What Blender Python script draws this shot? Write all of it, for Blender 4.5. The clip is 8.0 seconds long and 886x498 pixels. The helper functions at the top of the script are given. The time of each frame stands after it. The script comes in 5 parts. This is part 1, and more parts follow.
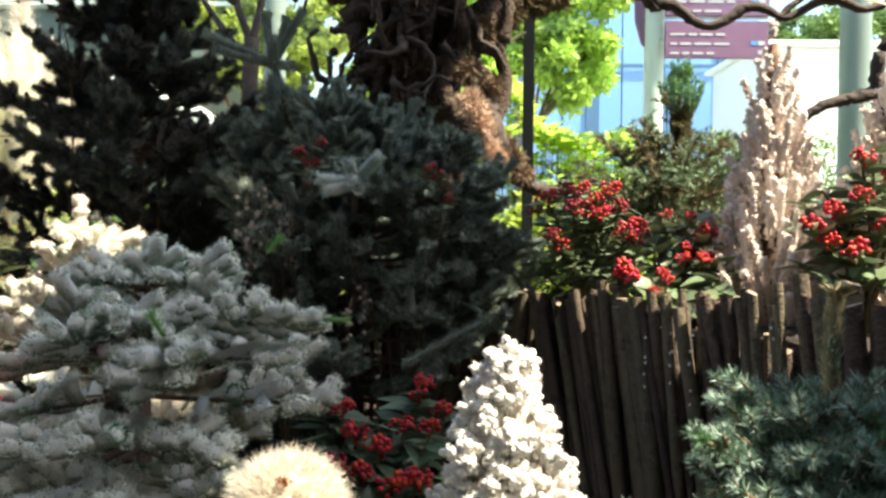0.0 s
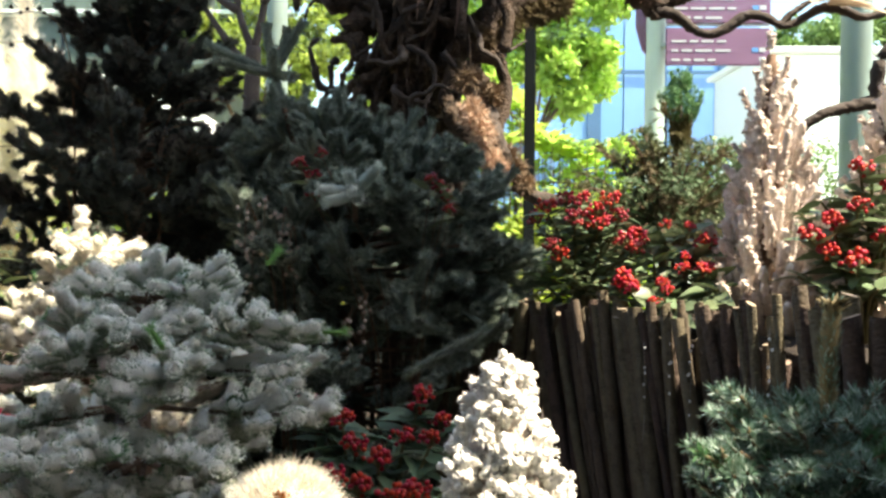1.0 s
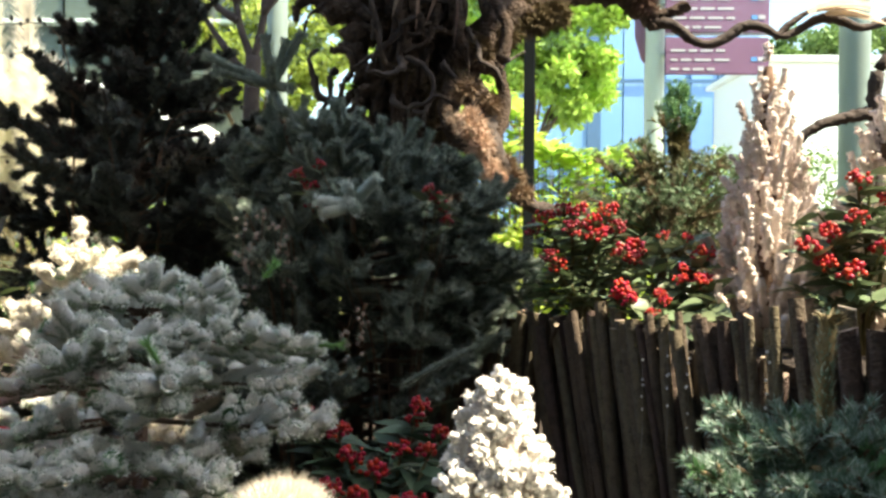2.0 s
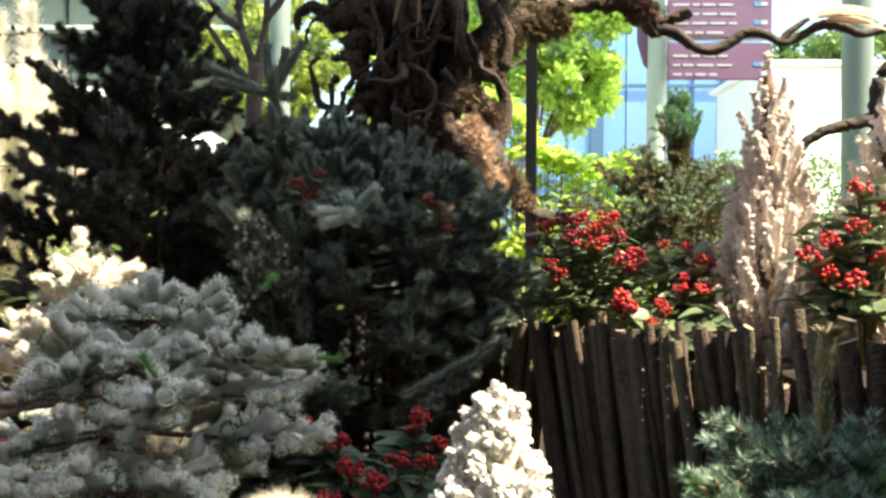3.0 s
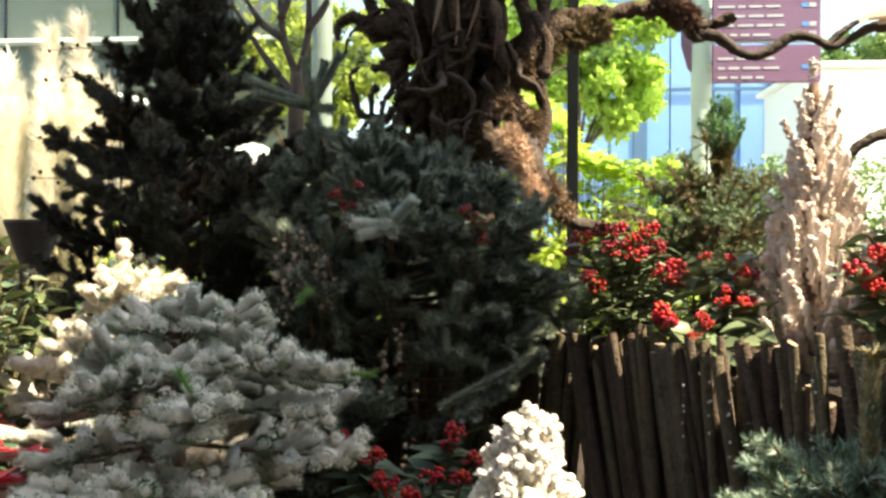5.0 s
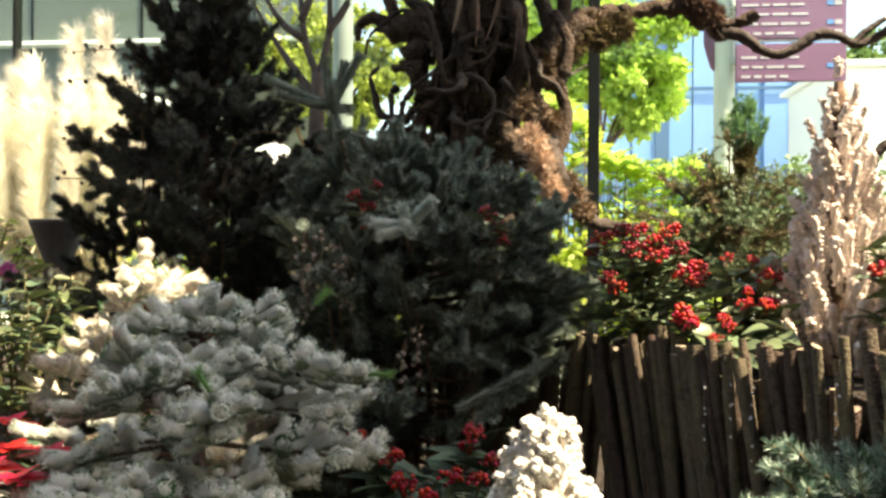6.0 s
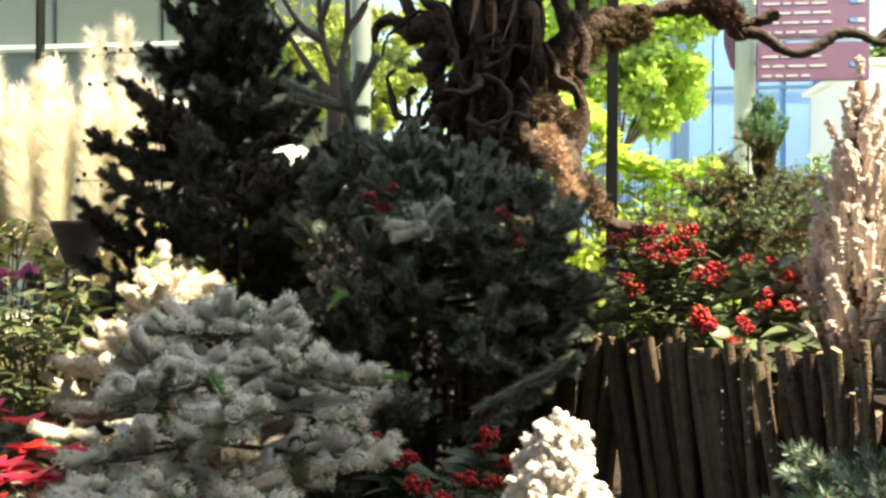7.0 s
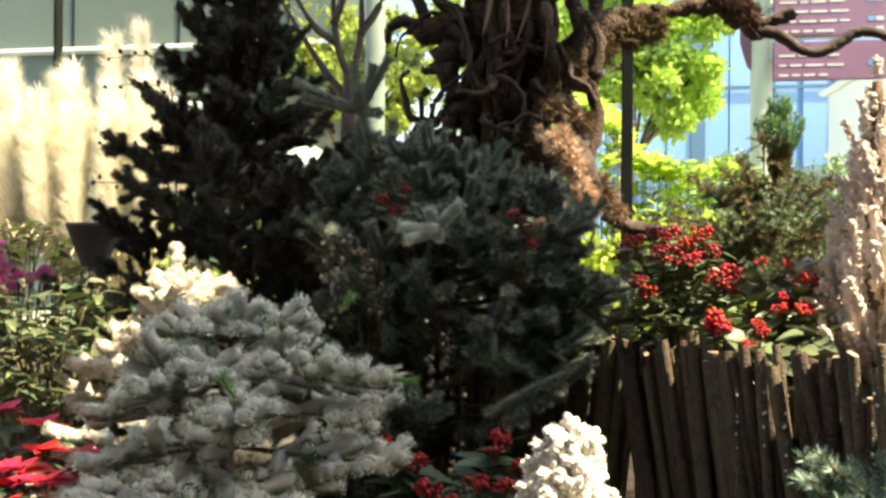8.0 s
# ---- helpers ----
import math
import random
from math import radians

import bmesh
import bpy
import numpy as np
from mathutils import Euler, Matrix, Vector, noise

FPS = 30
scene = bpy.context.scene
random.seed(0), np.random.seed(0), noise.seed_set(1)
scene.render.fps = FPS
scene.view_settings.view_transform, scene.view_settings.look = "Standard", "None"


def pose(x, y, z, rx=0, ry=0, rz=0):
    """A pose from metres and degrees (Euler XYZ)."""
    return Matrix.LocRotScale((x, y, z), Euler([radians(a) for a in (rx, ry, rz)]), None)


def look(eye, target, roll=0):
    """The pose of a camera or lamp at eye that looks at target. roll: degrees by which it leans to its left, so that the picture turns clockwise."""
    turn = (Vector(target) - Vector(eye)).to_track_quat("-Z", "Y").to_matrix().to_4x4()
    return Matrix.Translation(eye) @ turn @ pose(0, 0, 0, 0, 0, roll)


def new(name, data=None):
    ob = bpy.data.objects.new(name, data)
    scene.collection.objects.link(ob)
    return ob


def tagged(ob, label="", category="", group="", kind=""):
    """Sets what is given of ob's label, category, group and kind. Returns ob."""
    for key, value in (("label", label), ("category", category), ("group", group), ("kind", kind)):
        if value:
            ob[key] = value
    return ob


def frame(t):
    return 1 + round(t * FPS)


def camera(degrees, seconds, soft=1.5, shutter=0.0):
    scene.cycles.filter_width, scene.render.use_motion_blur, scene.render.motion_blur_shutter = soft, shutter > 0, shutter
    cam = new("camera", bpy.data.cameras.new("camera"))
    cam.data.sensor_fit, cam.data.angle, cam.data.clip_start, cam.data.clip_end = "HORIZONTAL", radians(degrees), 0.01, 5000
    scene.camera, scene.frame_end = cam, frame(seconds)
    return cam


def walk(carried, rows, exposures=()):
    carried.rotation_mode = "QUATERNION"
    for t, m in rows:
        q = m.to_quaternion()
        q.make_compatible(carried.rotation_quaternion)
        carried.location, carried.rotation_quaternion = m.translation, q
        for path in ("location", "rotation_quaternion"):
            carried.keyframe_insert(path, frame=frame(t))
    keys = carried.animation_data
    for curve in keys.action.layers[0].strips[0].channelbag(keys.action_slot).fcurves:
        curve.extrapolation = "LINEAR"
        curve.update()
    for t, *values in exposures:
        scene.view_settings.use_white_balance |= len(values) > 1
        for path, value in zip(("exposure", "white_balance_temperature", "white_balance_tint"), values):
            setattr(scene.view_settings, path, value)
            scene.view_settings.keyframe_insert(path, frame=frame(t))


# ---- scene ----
cam = camera(59.2, 8.0, soft=2.7)
PATH = [
    (0, (0.036, 0.241, 1.315), (0.014, 2.24, 1.257), 0.5),
    (0.5, (0.039, 0.238, 1.32), (0.015, 2.237, 1.271), 0.5),
    (1, (0.042, 0.237, 1.325), (0.014, 2.236, 1.283), 0.4),
    (1.5, (0.044, 0.237, 1.328), (0.016, 2.236, 1.297), 0.4),
    (3, (0.056, 0.24, 1.344), (0.019, 2.24, 1.336), 0.3),
    (3.5, (0.058, 0.243, 1.348), (0.001, 2.242, 1.343), 0.3),
    (4, (0.06, 0.243, 1.351), (-0.028, 2.241, 1.35), 0.4),
    (4.5, (0.065, 0.245, 1.357), (-0.052, 2.241, 1.361), 0.3),
    (6, (0.071, 0.252, 1.361), (-0.125, 2.242, 1.366), 0.4),
    (6.5, (0.074, 0.254, 1.361), (-0.147, 2.241, 1.367), 0.4),
    (7, (0.078, 0.257, 1.363), (-0.165, 2.242, 1.37), 0.4),
    (7.5, (0.08, 0.26, 1.365), (-0.183, 2.242, 1.372), 0.4),
    (8, (0.083, 0.263, 1.367), (-0.197, 2.243, 1.375), 0.4),
]
walk(cam, [(t, look(eye, target, roll)) for t, eye, target, roll in PATH],
     [(0, 1.86, 7450, 10), (3, 1.86, 7900, 10), (6, 1.86, 8800, 12), (8, 1.86, 9000, 12)])


# ---- world, sun, exposure ----
SUN = Vector((0.50, -0.22, 0.84)).normalized()
world = bpy.data.worlds.new("sky")
scene.world = world
world.use_nodes = True
_n = world.node_tree.nodes
_sky = _n.new("ShaderNodeTexSky")
_sky.sky_type = "NISHITA"
_sky.sun_disc = False
_sky.sun_elevation = math.asin(SUN.z)
_sky.sun_rotation = math.atan2(SUN.x, SUN.y)
world.node_tree.links.new(_sky.outputs[0], _n["Background"].inputs[0])
_n["Background"].inputs[1].default_value = 0.15
_sun = bpy.data.lights.new("sun", "SUN")
_sun.energy, _sun.angle, _sun.color = 4.5, radians(0.6), (1.0, 0.94, 0.84)
new("sun", _sun).matrix_world = look(SUN * 30, (0, 0, 0))


# ---- materials ----
def material(name, colour, rough=0.7, vary=0.35, scale=30.0, fine=220.0, bump=0.4, depth=0.004, metal=0.0,
             second=None, spec=0.4, through_light=0.0, top=None, top_amount=0.5, random_amount=0.0, second_at=0.5, speck=None, speck_share=0.5):
    """A surface with two scales of noise in its colour, relief, and where wanted a second colour in patches,
    a dusting that lies on what faces up, another colour on a share of the loose pieces, light through thin leaves, and a change from piece to piece."""
    m = bpy.data.materials.new(name)
    m.use_nodes = True
    nt = m.node_tree
    n, link = nt.nodes, nt.links.new
    p = n["Principled BSDF"]
    p.inputs["Roughness"].default_value = rough
    p.inputs["Metallic"].default_value = metal
    p.inputs["Specular IOR Level"].default_value = spec
    tex = n.new("ShaderNodeTexCoord")
    big, small = n.new("ShaderNodeTexNoise"), n.new("ShaderNodeTexNoise")
    for node, s in ((big, scale), (small, fine)):
        node.inputs["Scale"].default_value = s
        node.inputs["Detail"].default_value = 4
        link(tex.outputs["Object"], node.inputs["Vector"])
    def mix(fac, a, b, blend="MIX"):
        x = n.new("ShaderNodeMix")
        x.data_type, x.blend_type = "RGBA", blend
        for sock, v in ((x.inputs[0], fac), (x.inputs[6], a), (x.inputs[7], b)):
            if isinstance(v, bpy.types.NodeSocket):
                link(v, sock)
            elif isinstance(v, (int, float)):
                sock.default_value = v
            else:
                sock.default_value = (*v, 1)
        return x.outputs[2]
    def ramp(sock, lo, hi, a=0.0, b=1.0):
        r = n.new("ShaderNodeMapRange")
        r.inputs[1].default_value, r.inputs[2].default_value = lo, hi
        r.inputs[3].default_value, r.inputs[4].default_value = a, b
        link(sock, r.inputs[0])
        return r.outputs[0]
    c = Vector(colour)
    dark, light = tuple(c * (1 - vary)), tuple(min(1, v * (1 + vary)) for v in c)
    col = mix(ramp(big.outputs[0], 0.3, 0.7), dark, light)
    if second:
        col = mix(ramp(big.outputs[0], second_at, second_at + 0.12), col, second)
    col = mix(ramp(small.outputs[0], 0.35, 0.7, 0.0, 0.5), col, light)
    if random_amount:
        info = n.new("ShaderNodeObjectInfo")
        geo = n.new("ShaderNodeNewGeometry")
        add = n.new("ShaderNodeMath")
        add.operation = "ADD"
        link(info.outputs["Random"], add.inputs[0])
        link(geo.outputs["Random Per Island"], add.inputs[1])
        hsv = n.new("ShaderNodeHueSaturation")
        link(col, hsv.inputs["Color"])
        link(ramp(add.outputs[0], 0.0, 2.0, 1 - random_amount, 1 + random_amount), hsv.inputs["Value"])
        link(ramp(info.outputs["Random"], 0.0, 1.0, 0.5 - random_amount * 0.05, 0.5 + random_amount * 0.05), hsv.inputs["Hue"])
        col = hsv.outputs[0]
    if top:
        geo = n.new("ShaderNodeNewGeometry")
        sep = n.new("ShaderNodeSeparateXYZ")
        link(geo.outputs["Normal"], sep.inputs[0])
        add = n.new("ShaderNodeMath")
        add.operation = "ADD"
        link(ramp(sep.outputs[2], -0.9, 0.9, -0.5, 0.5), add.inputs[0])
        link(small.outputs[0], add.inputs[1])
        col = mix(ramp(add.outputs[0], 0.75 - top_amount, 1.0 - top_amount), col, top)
    if speck:
        pieces = n.new("ShaderNodeNewGeometry")
        col = mix(ramp(pieces.outputs["Random Per Island"], 1 - speck_share - 0.08, 1 - speck_share + 0.08), col, speck)
    link(col, p.inputs["Base Color"])
    b = n.new("ShaderNodeBump")
    b.inputs["Strength"].default_value, b.inputs["Distance"].default_value = bump, depth
    link(small.outputs[0], b.inputs["Height"])
    link(b.outputs[0], p.inputs["Normal"])
    if through_light:
        tr, ms = n.new("ShaderNodeBsdfTranslucent"), n.new("ShaderNodeMixShader")
        link(col, tr.inputs[0])
        ms.inputs[0].default_value = through_light
        link(p.outputs[0], ms.inputs[1])
        link(tr.outputs[0], ms.inputs[2])
        link(ms.outputs[0], n["Material Output"].inputs[0])
    return m


def glass_material():
    m = bpy.data.materials.new("window_glass")
    m.use_nodes = True
    n, link = m.node_tree.nodes, m.node_tree.links.new
    n.remove(n["Principled BSDF"])
    a, g, f, x = (n.new("ShaderNodeBsdf" + "Transparent"), n.new("ShaderNodeBsdfGlossy"),
                  n.new("ShaderNodeFresnel"), n.new("ShaderNodeMixShader"))
    a.inputs[0].default_value = (0.90, 0.96, 0.93, 1)
    g.inputs["Roughness"].default_value = 0.02
    f.inputs[0].default_value = 1.22
    link(f.outputs[0], x.inputs[0])
    link(a.outputs[0], x.inputs[1])
    link(g.outputs[0], x.inputs[2])
    link(x.outputs[0], n["Material Output"].inputs[0])
    return m


M_BARK = material("bark", (0.16, 0.105, 0.07), 0.9, 0.45, 12, 90, 0.9, 0.01)
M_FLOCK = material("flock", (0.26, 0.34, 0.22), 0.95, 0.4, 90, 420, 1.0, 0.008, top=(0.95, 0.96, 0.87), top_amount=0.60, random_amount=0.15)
M_FLOCK_NEEDLE = material("flocked_needles", (0.24, 0.35, 0.20), 0.8, 0.35, 40, 300, speck=(0.95, 0.97, 0.88), speck_share=0.68, through_light=0.25)
# flock and needles as the sun tints them: the cream is painted sunlight
M_SUNLIT_FLOCK = material("sunlit_cream_flock", (0.74, 0.70, 0.60), 0.95, 0.18, 45, 330, 0.9, 0.006, second=(0.52, 0.48, 0.38), random_amount=0.2)
M_SUNLIT_NEEDLE = material("sunlit_cream_needles", (0.44, 0.42, 0.30), 0.8, 0.35, 40, 300, speck=(0.84, 0.79, 0.67), speck_share=0.6, through_light=0.15)
M_FRESH = material("fresh_needles", (0.09, 0.22, 0.09), 0.6, 0.3, 40, 300, through_light=0.25, random_amount=0.3)
M_LIME = material("lime_tip", (0.22, 0.42, 0.14), 0.6, 0.2, 40, 300, through_light=0.3, random_amount=0.2)
M_BLUE = material("blue_spruce_needles", (0.135, 0.188, 0.148), 0.65, 0.3, 12, 200, speck=(0.36, 0.42, 0.36), speck_share=0.40, random_amount=0.3)
M_BLUE_CORE = material("blue_spruce_shoot", (0.13, 0.165, 0.13), 0.8, 0.3, 12, 200, random_amount=0.3)
M_BLUE_PALE = material("frosted_spruce_needles", (0.30, 0.37, 0.32), 0.7, 0.3, 12, 200, speck=(0.62, 0.68, 0.61), speck_share=0.5)
M_DARK = material("dark_needles", (0.078, 0.092, 0.075), 0.75, 0.4, 5, 160, second=(0.14, 0.108, 0.085), second_at=0.52, random_amount=0.4)
M_DARK_CORE = material("dark_shoot", (0.055, 0.056, 0.047), 0.85, 0.4, 8, 160, second=(0.09, 0.068, 0.054), random_amount=0.4)
M_FIR = material("fir_needles", (0.125, 0.225, 0.155), 0.5, 0.35, 25, 200, speck=(0.42, 0.52, 0.46), speck_share=0.33, random_amount=0.3)
M_FIR_CORE = material("fir_twig", (0.15, 0.115, 0.065), 0.85, 0.35, 25, 200, random_amount=0.3)
M_WHITE = material("white_flock", (0.84, 0.82, 0.76), 0.95, 0.10, 17, 260, 0.8, 0.005, second=(0.60, 0.47, 0.33), second_at=0.60, random_amount=0.12)
# brown twig core, with the shade between the white shoots in its colour
M_WHITE_IN = material("shade_toned_twigs", (0.58, 0.50, 0.42), 0.95, 0.4, 60, 260, 1.0, 0.006, second=(0.62, 0.58, 0.52))
M_PINK = material("pink_flock", (0.80, 0.71, 0.645), 0.95, 0.12, 14, 260, 0.6, 0.004, second=(0.66, 0.52, 0.44), second_at=0.56, random_amount=0.18)
M_PINK_IN = material("brown_twigs", (0.20, 0.13, 0.09), 0.95, 0.4, 50, 260, 1.0, 0.006)
M_STICK = material("weathered_stick", (0.112, 0.084, 0.060), 0.9, 0.45, 14, 150, 1.0, 0.008, second=(0.060, 0.046, 0.034), random_amount=0.75)
M_CUT = material("cut_wood", (0.34, 0.265, 0.19), 0.85, 0.3, 60, 300, 0.5, 0.002, random_amount=0.25)
M_SOIL = material("mulch", (0.040, 0.030, 0.022), 0.95, 0.5, 8, 90, 1.0, 0.02)
M_LEAF = material("skimmia_leaf", (0.135, 0.185, 0.098), 0.34, 0.3, 25, 160, 0.3, 0.002, through_light=0.12, random_amount=0.4)
M_LEAF_DARK = material("dull_leaf", (0.07, 0.12, 0.065), 0.5, 0.3, 25, 160, 0.3, 0.002, through_light=0.12, random_amount=0.35)
M_BERRY = material("red_berry", (0.36, 0.010, 0.014), 0.38, 0.3, 60, 200, 0.1, 0.001, random_amount=0.35)
M_BERRY_DARK = material("darkened_red_berry", (0.22, 0.010, 0.016), 0.4, 0.3, 60, 200, 0.1, 0.001, random_amount=0.3)
M_BERRY_WHITE = material("pale_berry", (0.30, 0.25, 0.22), 0.5, 0.3, 60, 200, 0.1, 0.001, random_amount=0.3)
M_STEM = material("green_stem", (0.14, 0.13, 0.06), 0.8, 0.3, 30, 120)
M_JUNIPER = material("juniper_spray", (0.15, 0.22, 0.12), 0.7, 0.4, 7, 160, second=(0.20, 0.18, 0.08), through_light=0.15, random_amount=0.4)
M_TUFT = material("juniper_tuft", (0.15, 0.27, 0.12), 0.7, 0.35, 14, 160, through_light=0.2, random_amount=0.4)
M_BRONZE = material("juniper_bronze", (0.135, 0.115, 0.055), 0.7, 0.4, 7, 160, through_light=0.15, random_amount=0.4)
M_ROOT = material("driftwood", (0.085, 0.057, 0.038), 0.9, 0.5, 14, 70, 1.0, 0.03, second=(0.036, 0.027, 0.020))
M_ROOT_DARK = material("dark_branch", (0.060, 0.047, 0.038), 0.85, 0.4, 7, 60, 0.8, 0.01)
M_MOSS = material("brown_moss", (0.19, 0.125, 0.085), 0.95, 0.4, 9, 140, random_amount=0.4)
M_COIR = material("pale_fibre", (0.52, 0.38, 0.285), 0.95, 0.35, 12, 140, through_light=0.15, random_amount=0.35)
M_MOSS_DARK = material("olive_moss", (0.13, 0.10, 0.05), 0.95, 0.4, 9, 140, random_amount=0.4)
M_FUR = material("cream_fur", (0.80, 0.75, 0.64), 0.9, 0.05, 40, 200, through_light=0.3, random_amount=0.15)
M_FUR_BODY = material("cream_felt", (0.76, 0.70, 0.58), 0.95, 0.15, 40, 200)
M_SPOT = material("orange_spot", (0.45, 0.20, 0.06), 0.7, 0.3, 60, 200)
M_PAMPAS = material("pampas_plume", (0.90, 0.86, 0.74), 0.9, 0.14, 9, 120, through_light=0.4, random_amount=0.30)
M_STRAW = material("pampas_stem", (0.55, 0.48, 0.28), 0.8, 0.3, 10, 120)
M_POINSETTIA = material("poinsettia_bract", (0.68, 0.03, 0.06), 0.55, 0.25, 25, 160, 0.3, 0.002, through_light=0.25, random_amount=0.25)
M_MAGENTA = material("magenta_petal", (0.74, 0.18, 0.42), 0.6, 0.25, 25, 160, through_light=0.3, random_amount=0.3)
M_VARIEGATED = material("cream_edged_leaf", (0.10, 0.13, 0.055), 0.4, 0.4, 35, 160, second=(0.45, 0.42, 0.24), second_at=0.57, through_light=0.12, random_amount=0.4)
M_BRIGHT_LEAF = material("lime_leaf", (0.50, 0.60, 0.13), 0.45, 0.25, 6, 60, 0.2, 0.003, through_light=0.5, random_amount=0.35)
M_TREE_LEAF = material("tree_leaf", (0.38, 0.50, 0.10), 0.5, 0.3, 2, 30, 0.2, 0.003, through_light=0.4, random_amount=0.4)
M_HEDGE = material("hedge_leaf", (0.17, 0.28, 0.08), 0.5, 0.3, 2, 30, 0.2, 0.003, through_light=0.3, random_amount=0.4)
M_STEEL_DARK = material("black_mullion", (0.008, 0.011, 0.010), 0.85, 0.3, 4, 60, 0.1, 0.001, spec=0.1)
M_STEEL_PALE = material("grey_green_column", (0.26, 0.30, 0.285), 0.5, 0.1, 3, 60, 0.1, 0.001)
M_GLASS = glass_material()
# purple made paler: the haze of glare on the glass is in this colour
M_PURPLE = material("hazed_purple_sign", (0.21, 0.095, 0.175), 0.45, 0.15, 2, 40, 0.1, 0.001)
M_SIGN_WHITE = material("sign_white", (0.50, 0.46, 0.50), 0.5, 0.08, 2, 40, 0.1, 0.001)
M_SIGN_BLUE = material("sign_blue", (0.10, 0.28, 0.62), 0.5, 0.1, 2, 40, 0.1, 0.001)
M_POST = material("sign_post", (0.48, 0.52, 0.46), 0.5, 0.1, 2, 40, 0.1, 0.001)
M_BLUE_WALL = material("blue_cladding", (0.18, 0.34, 0.60), 0.35, 0.08, 0.3, 3, 0.1, 0.002, random_amount=0.15)
M_BLUE_DARK = material("blue_window", (0.07, 0.14, 0.26), 0.15, 0.12, 0.3, 3, 0.1, 0.002)
M_WHITE_WALL = material("white_render", (0.78, 0.80, 0.77), 0.8, 0.05, 0.3, 4, 0.2, 0.002)
M_GREY_WALL = material("grey_green_cladding", (0.085, 0.105, 0.088), 0.6, 0.1, 0.3, 4, 0.2, 0.002)
M_PAVING = material("pale_paving", (0.42, 0.41, 0.38), 0.85, 0.15, 0.6, 20, 0.4, 0.003)
# floor tone raised so that it bounces fill light onto the plants
M_FLOOR = material("grey_floor", (0.34, 0.33, 0.31), 0.7, 0.15, 1.5, 30, 0.3, 0.002)
# for the added overhead panels; lets some light through as soft fill
M_SHADE_PANEL = material("shade_panel_fabric", (0.46, 0.42, 0.35), 0.9, 0.08, 1.5, 200, 0.2, 0.001, through_light=0.22)
# lining of the unseen walls and ceiling, lightened for more bounce
M_INNER = material("unseen_timber_lining", (0.22, 0.19, 0.155), 0.8, 0.2, 1.5, 30, 0.3, 0.002)
M_POT = material("grey_pot", (0.09, 0.085, 0.08), 0.7, 0.25, 8, 60, 0.3, 0.002)
M_BEAD = material("clear_bead", (0.85, 0.85, 0.82), 0.12, 0.05, 30, 100, 0.0, 0.001, spec=0.8)
M_WIRE = material("fine_wire", (0.20, 0.19, 0.17), 0.5, 0.1, 30, 100)
M_DRY = material("dry_leaf", (0.55, 0.45, 0.32), 0.8, 0.25, 15, 100, 0.5, 0.003, through_light=0.3)


# ---- building helpers ----
class Mass:
    """Gathers triangles of one mesh: tubes, needles and free pieces, each with the number of its material."""

    def __init__(self):
        self.v, self.f, self.m, self.n = [], [], [], 0

    def add(self, v, f, mat=0):
        v, f = np.asarray(v, float).reshape(-1, 3), np.asarray(f, int).reshape(-1, 3)
        self.v.append(v)
        self.f.append(f + self.n)
        self.m.append(np.full(len(f), mat))
        self.n += len(v)

    def mesh(self, name, mats):
        me = bpy.data.meshes.new(name)
        v, f = np.concatenate(self.v), np.concatenate(self.f)
        me.vertices.add(len(v))
        me.vertices.foreach_set("co", v.astype(np.float32).ravel())
        me.loops.add(3 * len(f))
        me.loops.foreach_set("vertex_index", f.astype(np.int32).ravel())
        me.polygons.add(len(f))
        me.polygons.foreach_set("loop_start", np.arange(0, 3 * len(f), 3, dtype=np.int32))
        me.polygons.foreach_set("material_index", np.concatenate(self.m).astype(np.int32))
        me.polygons.foreach_set("use_smooth", np.ones(len(f), bool))
        for m in mats:
            me.materials.append(m)
        me.update(calc_edges=True)
        return me


def unit(v):
    v = np.asarray(v, float)
    return v / (np.linalg.norm(v, axis=-1, keepdims=True) + 1e-12)


def smooth_path(points, steps=6):
    """A path through the points, rounded between them."""
    p = np.asarray(points, float)
    p = np.vstack([2 * p[0] - p[1], p, 2 * p[-1] - p[-2]])
    out = []
    for i in range(1, len(p) - 2):
        for k in range(steps):
            t = k / steps
            a, b, c, d = p[i - 1:i + 3]
            out.append(0.5 * (2 * b + (c - a) * t + (2 * a - 5 * b + 4 * c - d) * t * t + (3 * b - a - 3 * c + d) * t ** 3))
    out.append(p[-2])
    return np.array(out)


def frames_along(p):
    t = unit(np.gradient(p, axis=0))
    ref = np.where(np.abs(t[:, 2:3]) > 0.9, [[1.0, 0, 0]], [[0, 0, 1.0]])
    a = unit(np.cross(t, ref))
    return t, a, np.cross(t, a)


def tube(mass, path, radii, sides=8, mat=0, rough=0.0, rng=None, cap=True):
    """A round, tapered, uneven tube with closed ends."""
    p = np.asarray(path, float)
    r = np.interp(np.linspace(0, 1, len(p)), np.linspace(0, 1, len(radii)), radii)
    t, a, b = frames_along(p)
    ang = np.linspace(0, 2 * np.pi, sides, endpoint=False)
    k = np.ones((len(p), sides))
    if rough and rng is not None:
        k += rng.normal(0, rough, k.shape)
    ring = np.cos(ang)[None, :, None] * a[:, None] + np.sin(ang)[None, :, None] * b[:, None]
    v = (p[:, None] + ring * (r[:, None] * k)[..., None]).reshape(-1, 3)
    i, j = np.meshgrid(np.arange(len(p) - 1), np.arange(sides), indexing="ij")
    q = [(i * sides + j).ravel(), (i * sides + (j + 1) % sides).ravel(), ((i + 1) * sides + (j + 1) % sides).ravel(), ((i + 1) * sides + j).ravel()]
    f = np.concatenate([np.stack([q[0], q[1], q[2]], 1), np.stack([q[0], q[2], q[3]], 1)])
    if cap:
        n = len(v)
        v = np.vstack([v, p[0], p[-1]])
        e = np.arange(sides)
        last = (len(p) - 1) * sides
